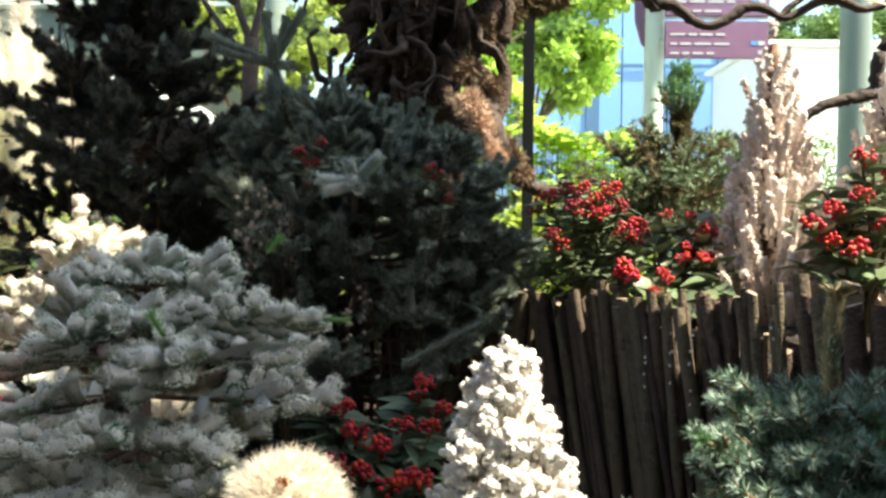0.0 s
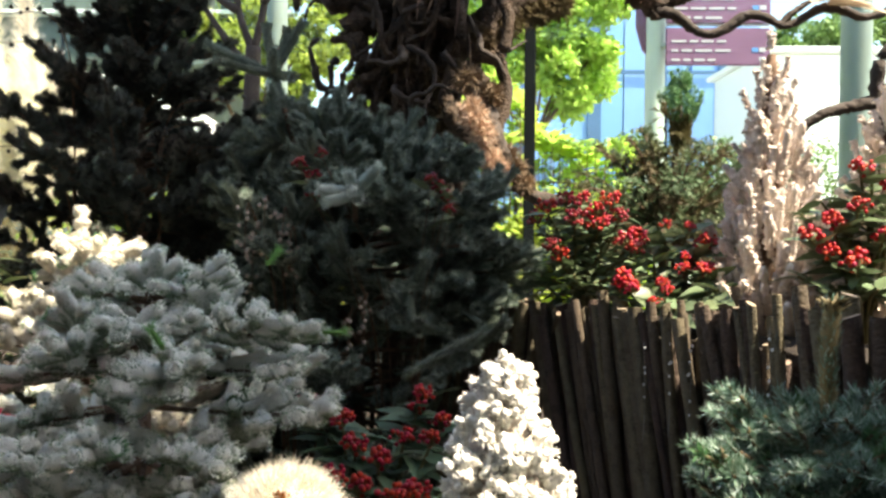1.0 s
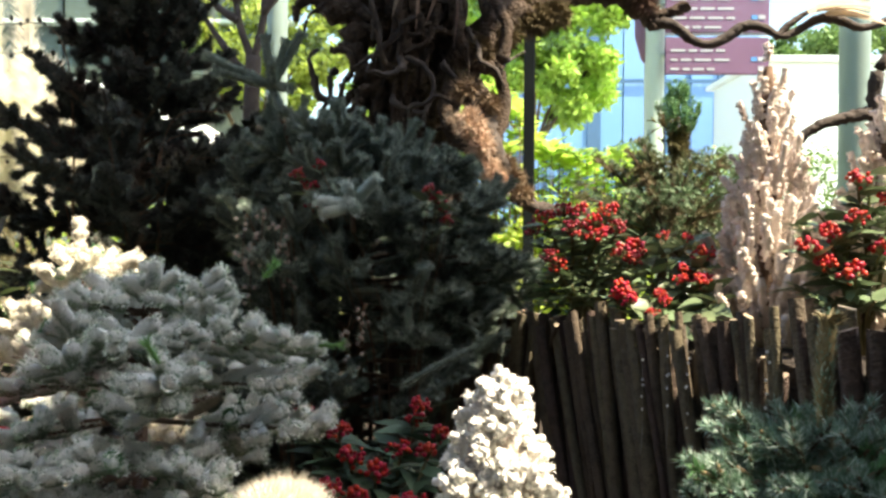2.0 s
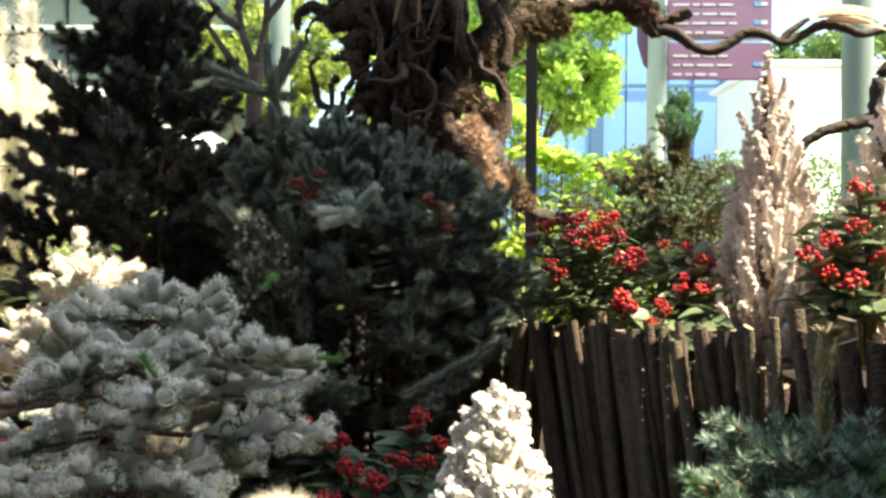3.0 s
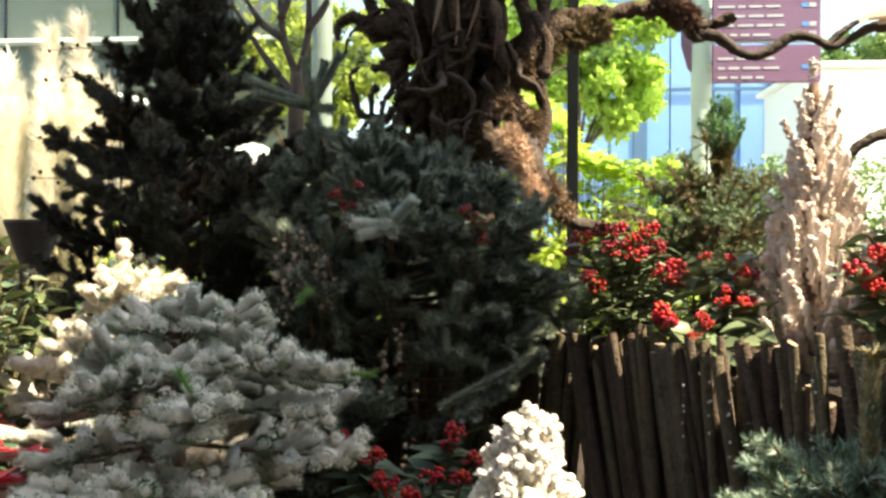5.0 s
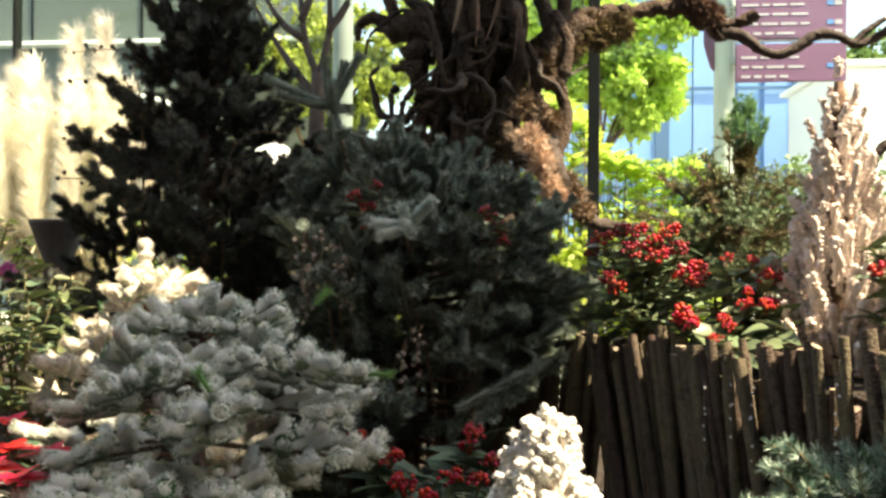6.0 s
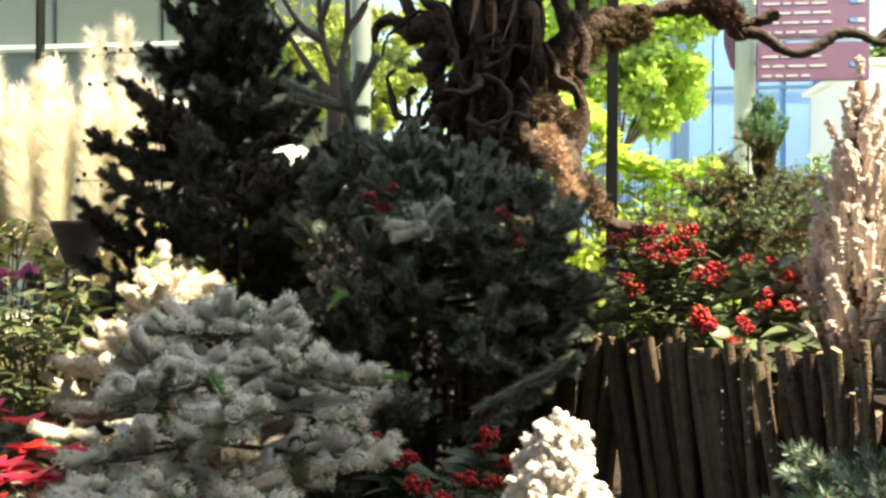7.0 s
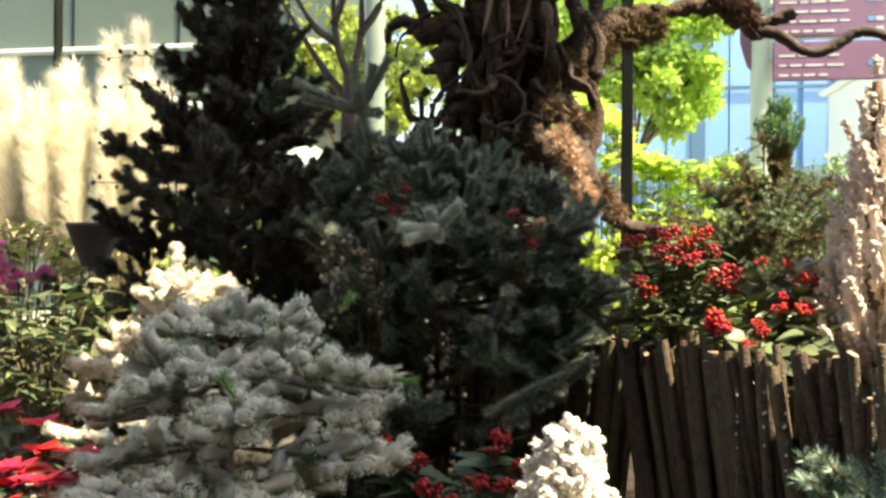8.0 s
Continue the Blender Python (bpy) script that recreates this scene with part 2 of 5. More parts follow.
        f = np.concatenate([f, np.stack([np.full(sides, n), (e + 1) % sides, e], 1), np.stack([np.full(sides, n + 1), last + e, last + (e + 1) % sides], 1)])
    mass.add(v, f, mat)


def needles(mass, path, radius, count, length, width, rng, mat=0, angle=55, lo=0.0, hi=1.0, upper=0.0):
    """Thin pointed blades set all round a path and leaning towards its tip."""
    p = np.asarray(path, float)
    t, a, b = frames_along(p)
    s = rng.uniform(lo, hi, count) * (len(p) - 1)
    i = np.minimum(s.astype(int), len(p) - 2)
    w = (s - i)[:, None]
    pos, tan = p[i] * (1 - w) + p[i + 1] * w, t[i]
    phi = rng.uniform(0, 2 * np.pi, count)
    rad = np.cos(phi)[:, None] * a[i] + np.sin(phi)[:, None] * b[i]
    if upper:
        rad = unit(rad + np.array([0, 0, upper]))
    al = np.radians(angle + rng.normal(0, 12, count))[:, None]
    d = tan * np.cos(al) + rad * np.sin(al)
    ln = (length * rng.uniform(0.65, 1.2, count))[:, None]
    side = unit(np.cross(d, rad) + rng.normal(0, 0.4, (count, 3))) * width * 0.5
    root = pos + rad * radius * 0.85
    v = np.stack([root - side, root + side, root + d * ln], 1).reshape(-1, 3)
    mass.add(v, np.arange(3 * count).reshape(-1, 3), mat)


def obj(name, mesh, parent=None, at=None, label=""):
    o = new(name, mesh)
    if parent is not None:
        o.parent = parent
    if at is not None:
        o.matrix_basis = at if isinstance(at, Matrix) else Matrix.Translation(at)
    if label:
        o["label"] = label
    return o


def part(name, mass, mats, parent, label=""):
    mats = mats if isinstance(mats, (list, tuple)) else [mats]
    return obj(name, mass.mesh(name, mats), parent, None, label)


def thing(name, at, label, category, group="", kind=""):
    e = new(name)
    e.empty_display_size = 0.05
    e.location = at
    return tagged(e, label, category, group, kind)


def box_mesh(name, sx, sy, sz, mat, bevel=0.004):
    """A block with softened edges, standing on its base."""
    bm = bmesh.new()
    bmesh.ops.create_cube(bm, size=1, matrix=Matrix.Translation((0, 0, sz / 2)) @ Matrix.Diagonal((sx, sy, sz, 1)))
    if bevel:
        bmesh.ops.bevel(bm, geom=bm.edges[:], offset=bevel, segments=2, affect="EDGES")
    me = bpy.data.meshes.new(name)
    bm.to_mesh(me)
    bm.free()
    me.materials.append(mat)
    return me


def leaf_mesh(name, length, width, mat, fold=0.25, curl=0.15, tip=0.55, rows=6):
    """A leaf along +y, folded at its midrib and curling down to its tip."""
    s = np.linspace(0, 1, rows + 1)
    w = np.sin(np.pi * np.clip(s, 0.02, 0.985) ** tip) ** 0.8 * width / 2
    v, f = [], []
    for k, x in enumerate(s):
        z = -curl * length * x * x
        for side in (-1, 0, 1):
            v.append((side * w[k], x * length, z + abs(side) * w[k] * fold))
    for k in range(rows):
        for c in (0, 1):
            q = 3 * k + c
            f.append((q, q + 1, q + 4, q + 3))
    me = bpy.data.meshes.new(name)
    me.from_pydata(v, [], f)
    me.polygons.foreach_set("use_smooth", np.ones(len(f), bool))
    me.materials.append(mat)
    me.update()
    return me


def aim(p, d, roll=0.0):
    """A pose at p whose y axis points along d."""
    d = Vector(d).normalized()
    up = Vector((0, 0, 1)) if abs(d.z) < 0.95 else Vector((1, 0, 0))
    x = d.cross(up).normalized()
    z = x.cross(d)
    m = Matrix((x, d, z)).transposed().to_4x4()
    return Matrix.Translation(p) @ m @ Matrix.Rotation(roll, 4, "Y")


# ---- conifers ----
def shoot(mass, p0, d, length, k, rng, tip_mat=None):
    """One shoot: a core and its needles. k holds the sizes."""
    d = unit(d)
    bend = rng.normal(0, 0.12, 3) + np.array([0, 0, k.get("lift", 0.15)])
    s = np.linspace(0, 1, k.get("rings", 5))[:, None]
    path = p0 + d * length * s + bend * length * 0.35 * s * s
    r = k["core"]
    if k.get("knobs"):
        s2 = np.linspace(0, 1, 13)
        path = p0 + d * length * s2[:, None] + bend * length * 0.35 * (s2 * s2)[:, None]
        rr = r * (0.92 + 0.26 * np.sin(s2 * 26 + rng.uniform(0, 6)) + rng.normal(0, 0.05, 13)) * np.interp(s2, [0, 0.4, 0.9, 1], [0.7, 0.9, 1.1, 0.55])
        tube(mass, path, list(rr), k.get("sides", 6), 1, k.get("rough", 0.12), rng)
    elif k.get("finger"):
        s2 = np.array([0, 0.12, 0.35, 0.6, 0.8, 0.92, 0.98, 1.0])
        path = p0 + d * length * s2[:, None] + bend * length * 0.35 * (s2 * s2)[:, None]
        tube(mass, path, list(r * np.array([0.7, 0.95, 1.0, 1.08, 1.05, 0.85, 0.5, 0.15])), k.get("sides", 7), 1, k.get("rough", 0.12), rng)
    else:
        tube(mass, path, [r * 0.75, r, r * 1.05, r * 0.95, r * 0.5], k.get("sides", 6), 1, k.get("rough", 0.12), rng)
    for _ in range(k.get("buds", 0)):
        i = rng.integers(1, len(path) - 1)
        o = unit(unit(rng.normal(0, 1, 3)) + d * 0.7)
        b = k["bud"] * rng.uniform(0.7, 1.25)
        q = path[i] + o * r * 0.5
        tube(mass, [q, q + o * b, q + o * b * 1.9, q + o * b * 2.2], [b * 0.6, b, b * 0.85, b * 0.25], 5, 1, 0.12, rng)
    needles(mass, path, r, int(k["count"] * length / 0.08), k["needle"], k["width"], rng, 2 if tip_mat is None else tip_mat, k.get("angle", 52), upper=k.get("upper", 0.0))
    n = max(6, int(k["count"] * 0.12))
    if k.get("finger"):
        needles(mass, path[-4:], r * 0.5, n, k["needle"] * 0.6, k["width"], rng, 2 if tip_mat is None else tip_mat, 48)
    else:
        needles(mass, path[-2:], r * 0.6, n, k["needle"] * 0.9, k["width"], rng, 2 if tip_mat is None else tip_mat, 25)
    return path[-1]


def spray(p0, azim, elev, length, k, rng, fan=None, fresh=0.0, thick=0.006):
    """A bough of finger-like shoots set in pairs along a needled axis, bare towards the trunk."""
    m = Mass()
    d = np.array([math.cos(azim) * math.cos(elev), math.sin(azim) * math.cos(elev), math.sin(elev)])
    up = np.array([0, 0, 1.0])
    s = np.linspace(0, 1, 9)[:, None]
    path = p0 + d * length * s - up * length * k.get("sag", 0.1) * s * s + up * length * k.get("rise", 0.1) * s ** 4 + unit(np.cross(d, up)) * rng.normal(0, 0.06) * length * s * s
    tube(m, path, [thick, thick * 0.7, thick * 0.45], 6, 0, 0.1, rng)
    ax = unit(path[-1] - path[-3])
    bare = k.get("bare", 0.42)
    side = unit(unit(np.cross(d, up)) + up * rng.normal(0, k.get("twist", 0.35)))
    nrm = np.cross(side, ax)
    step = k["gap"] / max(length, 0.06)
    x = bare + rng.uniform(0, step)
    needles(m, path, thick * 0.6, int(k["count"] * length / 0.10), k["needle"], k["width"], rng, 2, k.get("angle", 50), lo=bare * 0.8)
    while x < 0.97:
        q = path[min(int(x * 8), 7)] * (1 - (x * 8) % 1) + path[min(int(x * 8) + 1, 8)] * ((x * 8) % 1)
        ln = k["shoot"] * (1.35 - 0.6 * x)
        for sg in (-1, 1):
            if rng.random() < 0.12:
                continue
            al = radians(rng.normal(48, 9))
            o = unit(ax * math.cos(al) + sg * side * math.sin(al) + nrm * rng.normal(k.get("shoot_up", 0.15), k.get("scatter", 0.2)))
            L = ln * rng.uniform(0.75, 1.2)
            tip = shoot(m, q, o, L, k, rng, 3 if rng.random() < fresh else None)
            if rng.random() < k.get("second", 0.4):
                o2 = unit(o + sg * side * rng.uniform(0.3, 0.8) - ax * 0.2 + nrm * rng.normal(0.1, 0.35))
                shoot(m, q + (tip - q) * rng.uniform(0.3, 0.55), o2, L * rng.uniform(0.5, 0.7), k, rng, 3 if rng.random() < fresh else None)
        if rng.random() < k.get("risers", 0.35):
            shoot(m, q, unit(ax * 0.7 + nrm * rng.uniform(0.5, 1.0) + side * rng.normal(0, 0.3)), ln * 0.7, k, rng)
        x += step * rng.uniform(0.8, 1.3)
    shoot(m, path[-1] - ax * 0.012, ax + up * 0.1, k["shoot"] * rng.uniform(0.9, 1.2), k, rng)
    ends = (fan or 3) - 1
    for i in range(ends):
        sg = 2 * i / (ends - 1) - 1
        shoot(m, path[-1] - ax * 0.008, unit(ax * 0.75 + sg * side * 0.75 + nrm * rng.normal(0.1, 0.25)), k["shoot"] * rng.uniform(0.65, 0.95), k, rng, 3 if rng.random() < fresh else None)
    return m


def conifer(name, label, base, top, reach, count, k, mats, seed, tips=(), leader=0.12, elev=(-8, 50), fresh=0.0, lo=0.12, trunk=0.02, group="", stout=1.0, bias=0.85):
    """A conifer: trunk, leader, boughs round it whose reach is given from base to top, and boughs that end at given tips."""
    rng = np.random.default_rng(seed)
    base = np.array(base, float)
    h = top - base[2]
    tree = thing(name, base, label, "conifer", group)
    lean = rng.normal(0, 0.01, 3) * [1, 1, 0]
    axis = lambda u: np.array([0, 0, h * u]) + lean * math.sin(3 * u)
    m = Mass()
    tube(m, [axis(u) for u in np.linspace(0, 0.98, 12)], [trunk, trunk * 0.8, trunk * 0.3], 10, 0, 0.08, rng)
    part("trunk", m, M_BARK, tree)
    m = Mass()
    shoot(m, axis(0.97), (0, 0, 1), leader, dict(k, lift=0.0, core=k["core"] * stout, knobs=True), rng)
    for a in range(4):
        g = a * 1.57 + rng.uniform(0, 1)
        shoot(m, axis(0.96), (math.cos(g), math.sin(g), 0.75), k["shoot"] * 0.9, k, rng)
    part("leader", m, mats, tree)
    xs = np.linspace(0, 1, len(reach))
    for i in range(count):
        u = lo + (0.96 - lo) * ((i + rng.uniform(0, 0.8)) / count) ** bias
        az = i * 2.39996 + rng.normal(0, 0.2)
        e = radians(np.interp(u, [0.1, 1], elev) + rng.normal(0, k.get("jitter", 13)))
        ln = np.interp(u, xs, reach) * rng.uniform(0.78, 1.1)
        part("bough", spray(axis(u - 0.02), az, e, max(0.05, ln - k["shoot"] * 0.5), k, rng, fresh=fresh, thick=trunk * 0.32), mats, tree)
    for tip in tips:
        t = np.array(tip[:3], float) - base
        u = min(0.93, max(0.1, (t[2] - 0.10 * np.hypot(t[0], t[1])) / h))
        p0 = axis(u)
        v = t - p0
        ln = float(np.linalg.norm(v))
        kk = dict(k, sag=0.0, rise=0.0)
        part("bough", spray(p0, math.atan2(v[1], v[0]), math.asin(v[2] / ln), max(0.04, ln - k["shoot"] * 0.8), kk, rng, fan=tip[3] if len(tip) > 3 else 4, fresh=tip[4] if len(tip) > 4 else fresh, thick=trunk * 0.35), mats, tree)
    return tree


def cone_conifer(name, label, base, height, radius, count, k, mats, seed, upright=1.2, power=1.0, spread=0.5, core_size=0.5, tip_length=0.05):
    """A dense, narrow dwarf conifer of upright knobbly shoots, in tiers that are parts."""
    rng = np.random.default_rng(seed)
    tree = thing(name, base, label, "conifer")
    m = Mass()
    tube(m, [(0, 0, height * u) for u in np.linspace(0, 0.88, 10)], [0.018, 0.014, 0.005], 8, 0, 0.1, rng)
    part("trunk", m, M_BARK, tree)
    m = Mass()
    u = np.linspace(0.02, 0.93, 16)
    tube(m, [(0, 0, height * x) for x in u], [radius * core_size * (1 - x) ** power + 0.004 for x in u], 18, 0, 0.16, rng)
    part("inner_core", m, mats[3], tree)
    tiers = 9
    parts = [Mass() for _ in range(tiers)]
    for i in range(count):
        x = 1 - (1 - 0.99 * (i + 0.5) / count) ** spread
        az = i * 2.39996 + rng.normal(0, 0.25)
        rr = radius * (1 - x) ** power * rng.uniform(0.5, 0.95)
        out = np.array([math.cos(az), math.sin(az), 0])
        p = out * rr + [0, 0, height * x * 0.985]
        d = unit(out * rng.uniform(0.6, 1.1) + [0, 0, upright * rng.uniform(0.7, 1.3)] + rng.normal(0, 0.2, 3))
        kk = dict(k, core=k["core"] * rng.uniform(0.75, 1.2) * (0.62 + 0.38 * (1 - x)))
        shoot(parts[min(tiers - 1, int(x * tiers))], p - d * 0.02, d, k["shoot"] * rng.uniform(0.6, 1.25) * (0.55 + 0.45 * (1 - x)), kk, rng)
    shoot(parts[-1], np.array([0, 0, height * 0.95]), (0, 0, 1), height * tip_length, dict(k, lift=0, core=k["core"] * 0.9), rng)
    for q in parts:
        if q.n:
            part("shoot_tier", q, mats[:3], tree)
    return tree


# ---- leafy plants ----
def berry_mesh(name, count, radius, spread, mat, seed):
    """What a bunch is made of: a stalk mesh, one berry mesh, and the places of the berries."""
    rng = np.random.default_rng(seed)
    bm = bmesh.new()
    bmesh.ops.create_icosphere(bm, subdivisions=2, radius=radius)
    me = bpy.data.meshes.new("berry")
    bm.to_mesh(me)
    bm.free()
    me.polygons.foreach_set("use_smooth", np.ones(len(me.polygons), bool))
    me.materials.append(mat)
    m, places = Mass(), []
    for i in range(count):
        d = unit(rng.normal(0, 1, 3) + [0, 0, 0.6]) * spread * rng.uniform(0.45, 1)
        d[2] *= 0.75
        tube(m, [(0, 0, -0.014), d * 0.5 - [0, 0, 0.004], d], [0.0011, 0.0008], 4)
        places.append((d, rng.uniform(0.8, 1.15)))
    stalk = m.mesh(name, [M_STEM])
    bm = bmesh.new()
    bm.from_mesh(stalk)
    bmesh.ops.remove_doubles(bm, verts=bm.verts[:], dist=1e-6)
    bm.to_mesh(stalk)
    bm.free()
    return stalk, me, places


def berry_bunch(kit, parent, at):
    o = obj("stalk", kit[0], parent, at)
    for d, s in kit[2]:
        obj("berry", kit[1], o, Matrix.Translation(d) @ Matrix.Scale(s, 4))


def leafy_bush(name, label, category, base, heads, leaf, berries, seed, leaves=9, spread=0.075, stem=0.004, mat_stem=None, droop=0.1):
    """A bush of stems that each end in a rosette of leaves; berries: a mesh or None for each head."""
    rng = np.random.default_rng(seed)
    bush = thing(name, base, label, category)
    b = np.array(base, float)
    for h in heads:
        t = np.array(h[:3], float) - b
        m = Mass()
        mid = t * [0.4, 0.4, 0.62] + rng.normal(0, 0.012, 3)
        path = smooth_path([(t[0] * 0.12, t[1] * 0.12, 0), mid, t], 5)
        tube(m, path, [stem * 1.4, stem, stem * 0.7], 6, 0, 0.06, rng)
        part("stem", m, mat_stem or M_STEM, bush)
        axis = unit(path[-1] - path[-3])
        for i in range(leaves):
            az = i * 2.4 + rng.uniform(0, 0.7)
            low = i / leaves
            d = np.array([math.cos(az), math.sin(az), rng.uniform(-0.25, 0.7) - droop])
            o = obj("leaf", leaf[i % len(leaf)], bush)
            o.matrix_basis = aim(t - axis * (low * spread * 0.9) + d * 0.004, d, rng.normal(0, 0.4)) @ Matrix.Scale(rng.uniform(0.7, 1.15), 4)
        if berries and h[3]:
            berry_bunch(berries[int(h[3]) - 1], bush, Matrix.Translation(t + np.array([0, 0, 0.014])) @ Matrix.Rotation(rng.uniform(0, 6.28), 4, "Z") @ Matrix.Scale(h[4] if len(h) > 4 else rng.uniform(0.85, 1.2), 4))
    return bush


def leaf_cloud(centres, count, size, rng, shape=(1, 1, 0.8), hollow=0.5):
    """Many small leaves of two triangles each, in uneven clumps round the given centres (x, y, z, radius)."""
    m = Mass()
    c = np.asarray(centres, float)
    pick = rng.choice(len(c), count, p=c[:, 3] ** 2 / (c[:, 3] ** 2).sum())
    d = unit(rng.normal(0, 1, (count, 3))) * rng.uniform(hollow, 1.0, count)[:, None] ** 0.7
    p = c[pick, :3] + d * c[pick, 3:4] * np.array(shape)
    a = unit(rng.normal(0, 1, (count, 3)) + [0, 0, -0.25])
    b = unit(np.cross(a, rng.normal(0, 1, (count, 3))))
    s = (size * rng.uniform(0.6, 1.25, count))[:, None]
    v = np.stack([p, p + a * s * 0.5 + b * s * 0.27, p + a * s, p + a * s * 0.5 - b * s * 0.27], 1).reshape(-1, 3)
    i = np.arange(count) * 4
    m.add(v, np.concatenate([np.stack([i, i + 1, i + 2], 1), np.stack([i, i + 2, i + 3], 1)]))
    return m


# ---- the setting ----
def slab(name, x0, x1, y0, y1, z0, z1, mat, bevel=0.0):
    o = obj(name, box_mesh(name, x1 - x0, y1 - y0, z1 - z0, mat, bevel), None, ((x0 + x1) / 2, (y0 + y1) / 2, z0))
    return tagged(o, "", "", "", "structure")


def ground_sheet(name, x0, x1, y0, y1, z, mat, steps, amp, seed):
    """One uneven sheet of ground."""
    rng = np.random.default_rng(seed)
    xs, ys = np.linspace(x0, x1, steps), np.linspace(y0, y1, steps)
    m = Mass()
    g = np.stack(np.meshgrid(xs, ys, indexing="ij"), -1)
    v = np.concatenate([g, z + rng.normal(0, amp, g.shape[:2])[..., None]], -1).reshape(-1, 3)
    i, j = np.meshgrid(np.arange(steps - 1), np.arange(steps - 1), indexing="ij")
    a = (i * steps + j).ravel()
    m.add(v, np.concatenate([np.stack([a, a + steps, a + steps + 1], 1), np.stack([a, a + steps + 1, a + 1], 1)]))
    return tagged(obj(name, m.mesh(name, [mat])), "", "", "", "structure")


GROUND = slab("ground", -600, 600, 8.0, 1200, -0.30, -0.02, M_PAVING)
tagged(GROUND, "pale paving reaching away outside the glasshouse", "ground")
tagged(slab("floor", -9, 7, -5, 8.0, -0.3, 0.0, M_FLOOR), "grey floor of the display hall", "floor")
BED = tagged(ground_sheet("planting_bed", -6.5, 4.5, 0.75, 7.2, 0.5, M_SOIL, 90, 0.012, 3), "dark mulch of the raised planting bed", "planting bed")
tagged(slab("bed_edge", -6.5, 4.5, 0.66, 0.75, 0.0, 0.52, M_INNER, 0.01), "dark timber edge of the raised bed", "edging")
# unseen walls and ceiling, added to cut sky light on the plants' fronts
tagged(slab("wall_south", -9, 7, -5.2, -5, 0, 5.4, M_INNER), "added plain wall behind the camera, unseen, that dims the sky light", "wall")
tagged(slab("wall_west", -9.2, -9, -5, 4.0, 0, 5.4, M_INNER), "added plain side wall, unseen, that dims the sky light", "wall")
tagged(slab("wall_east", 7, 7.2, -5, 3.0, 0, 5.4, M_INNER), "added plain side wall, unseen, that dims the sky light", "wall")
tagged(slab("ceiling", -9, 7, -5, -0.6, 5.4, 5.6, M_INNER), "added ceiling, unseen, that keeps sky light off the plants' fronts", "ceiling")

# added panels out of view, each set to keep sun off certain plants
for _x0, _x1, _y0, _y1 in ((1.30, 1.70, 0.30, 0.98), (1.82, 2.75, 0.30, 0.98), (1.90, 2.385, -0.5, 0.30), (2.385, 2.75, 0.17, 0.30), (1.86, 2.74, 1.0, 2.0), (3.03, 3.7, -0.5, 0.45), (-3.0, 1.9, 1.45, 2.6), (-3.0, 2.08, 2.6, 3.5), (-1.3, 1.0, 5.2, 6.5)):
    tagged(slab("roof_blind", _x0, _x1, _y0, _y1, 5.42, 5.45, M_SHADE_PANEL), "added panel out of view that shades part of the planting", "sun blind")
# beams of an assumed roof, never in view; they only cast thin shadows
for _y in (-0.55, 2.65, 5.85):
    tagged(slab("roof_beam", -9, 7, _y, _y + 0.06, 5.46, 5.6, M_STEEL_PALE), "added slim grey beam, unseen, for an assumed glass roof", "roof beam")


def glass_wall():
    """The glazed wall behind the planting: black mullions, pale columns and large panes."""
    a, b = Vector((-6.29, 9.56, 0)), Vector((0.838, 8.58, 0))
    d = (b - a).normalized()
    turn = math.atan2(d.y, d.x)
    wall = tagged(new("glass_wall"), "tall glazed wall with slim black mullions and grey columns", "glass wall", "", "structure")
    for s, w in ((-3.6, 0.05), (0.0, 0.05), ((b - a).length, 0.115), ((b - a).length + 7.2, 0.06)):
        p = a + d * s
        obj("mullion", box_mesh("mullion", w, 0.12, 7.0, M_STEEL_DARK, 0.006), wall, pose(p.x, p.y, 0, 0, 0, math.degrees(turn)))
    for x, w in ((-2.03, 0.24), (4.22, 0.30)):
        y = 8.58 - (x - 0.838) * 0.1375 + 0.35
        m = Mass()
        tube(m, [(0, 0, z) for z in np.linspace(0, 7.5, 6)], [w / 2, w / 2], 28)
        o = part("column", m, M_STEEL_PALE, wall)
        o.location = (x, y, 0)
    for s0, s1 in ((-3.6, 0), (0, 3.55), (3.62, 7.13), (7.26, 14.3)):
        p = a + d * ((s0 + s1) / 2)
        o = obj("pane", box_mesh("pane", s1 - s0 - 0.07, 0.012, 6.6, M_GLASS, 0), wall, pose(p.x, p.y, 0.25, 0, 0, math.degrees(turn)))
        o.visible_shadow = False
    for z in (0.16,):
        p = a + d * 5.4
        obj("sill_rail", box_mesh("sill_rail", 18.0, 0.14, 0.09, M_STEEL_DARK, 0.006), wall, pose(p.x, p.y, z, 0, 0, math.degrees(turn)))


glass_wall()

# ---- outside ----
def blue_building():
    b = thing("office_building", (4.9, 36, 0), "pale blue clad building with vertical windows behind the trees", "building")
    obj("wall", box_mesh("wall", 17.4, 6, 26, M_BLUE_WALL, 0.05), b, (0, 3.2, 0))
    for i in range(12):
        w = 1.05 + 0.35 * ((i * 7) % 3)
        obj("panel", box_mesh("panel", w, 0.16, 26, M_BLUE_WALL, 0.02), b, (-8.2 + i * 1.48, 0.1, 0))
    for i in range(6):
        obj("window", box_mesh("window", 0.62, 0.12, 25, M_BLUE_DARK, 0.02), b, (-7.4 + i * 2.96, -0.02, 0.4))
    for z in (4.2, 8.6, 13.0):
        obj("floor_band", box_mesh("floor_band", 17.4, 0.1, 0.14, M_BLUE_DARK, 0.01), b, (0, -0.1, z))
    obj("roof", box_mesh("roof", 17.8, 6.6, 0.4, M_WHITE_WALL, 0.05), b, (0, 3.2, 26))


blue_building()


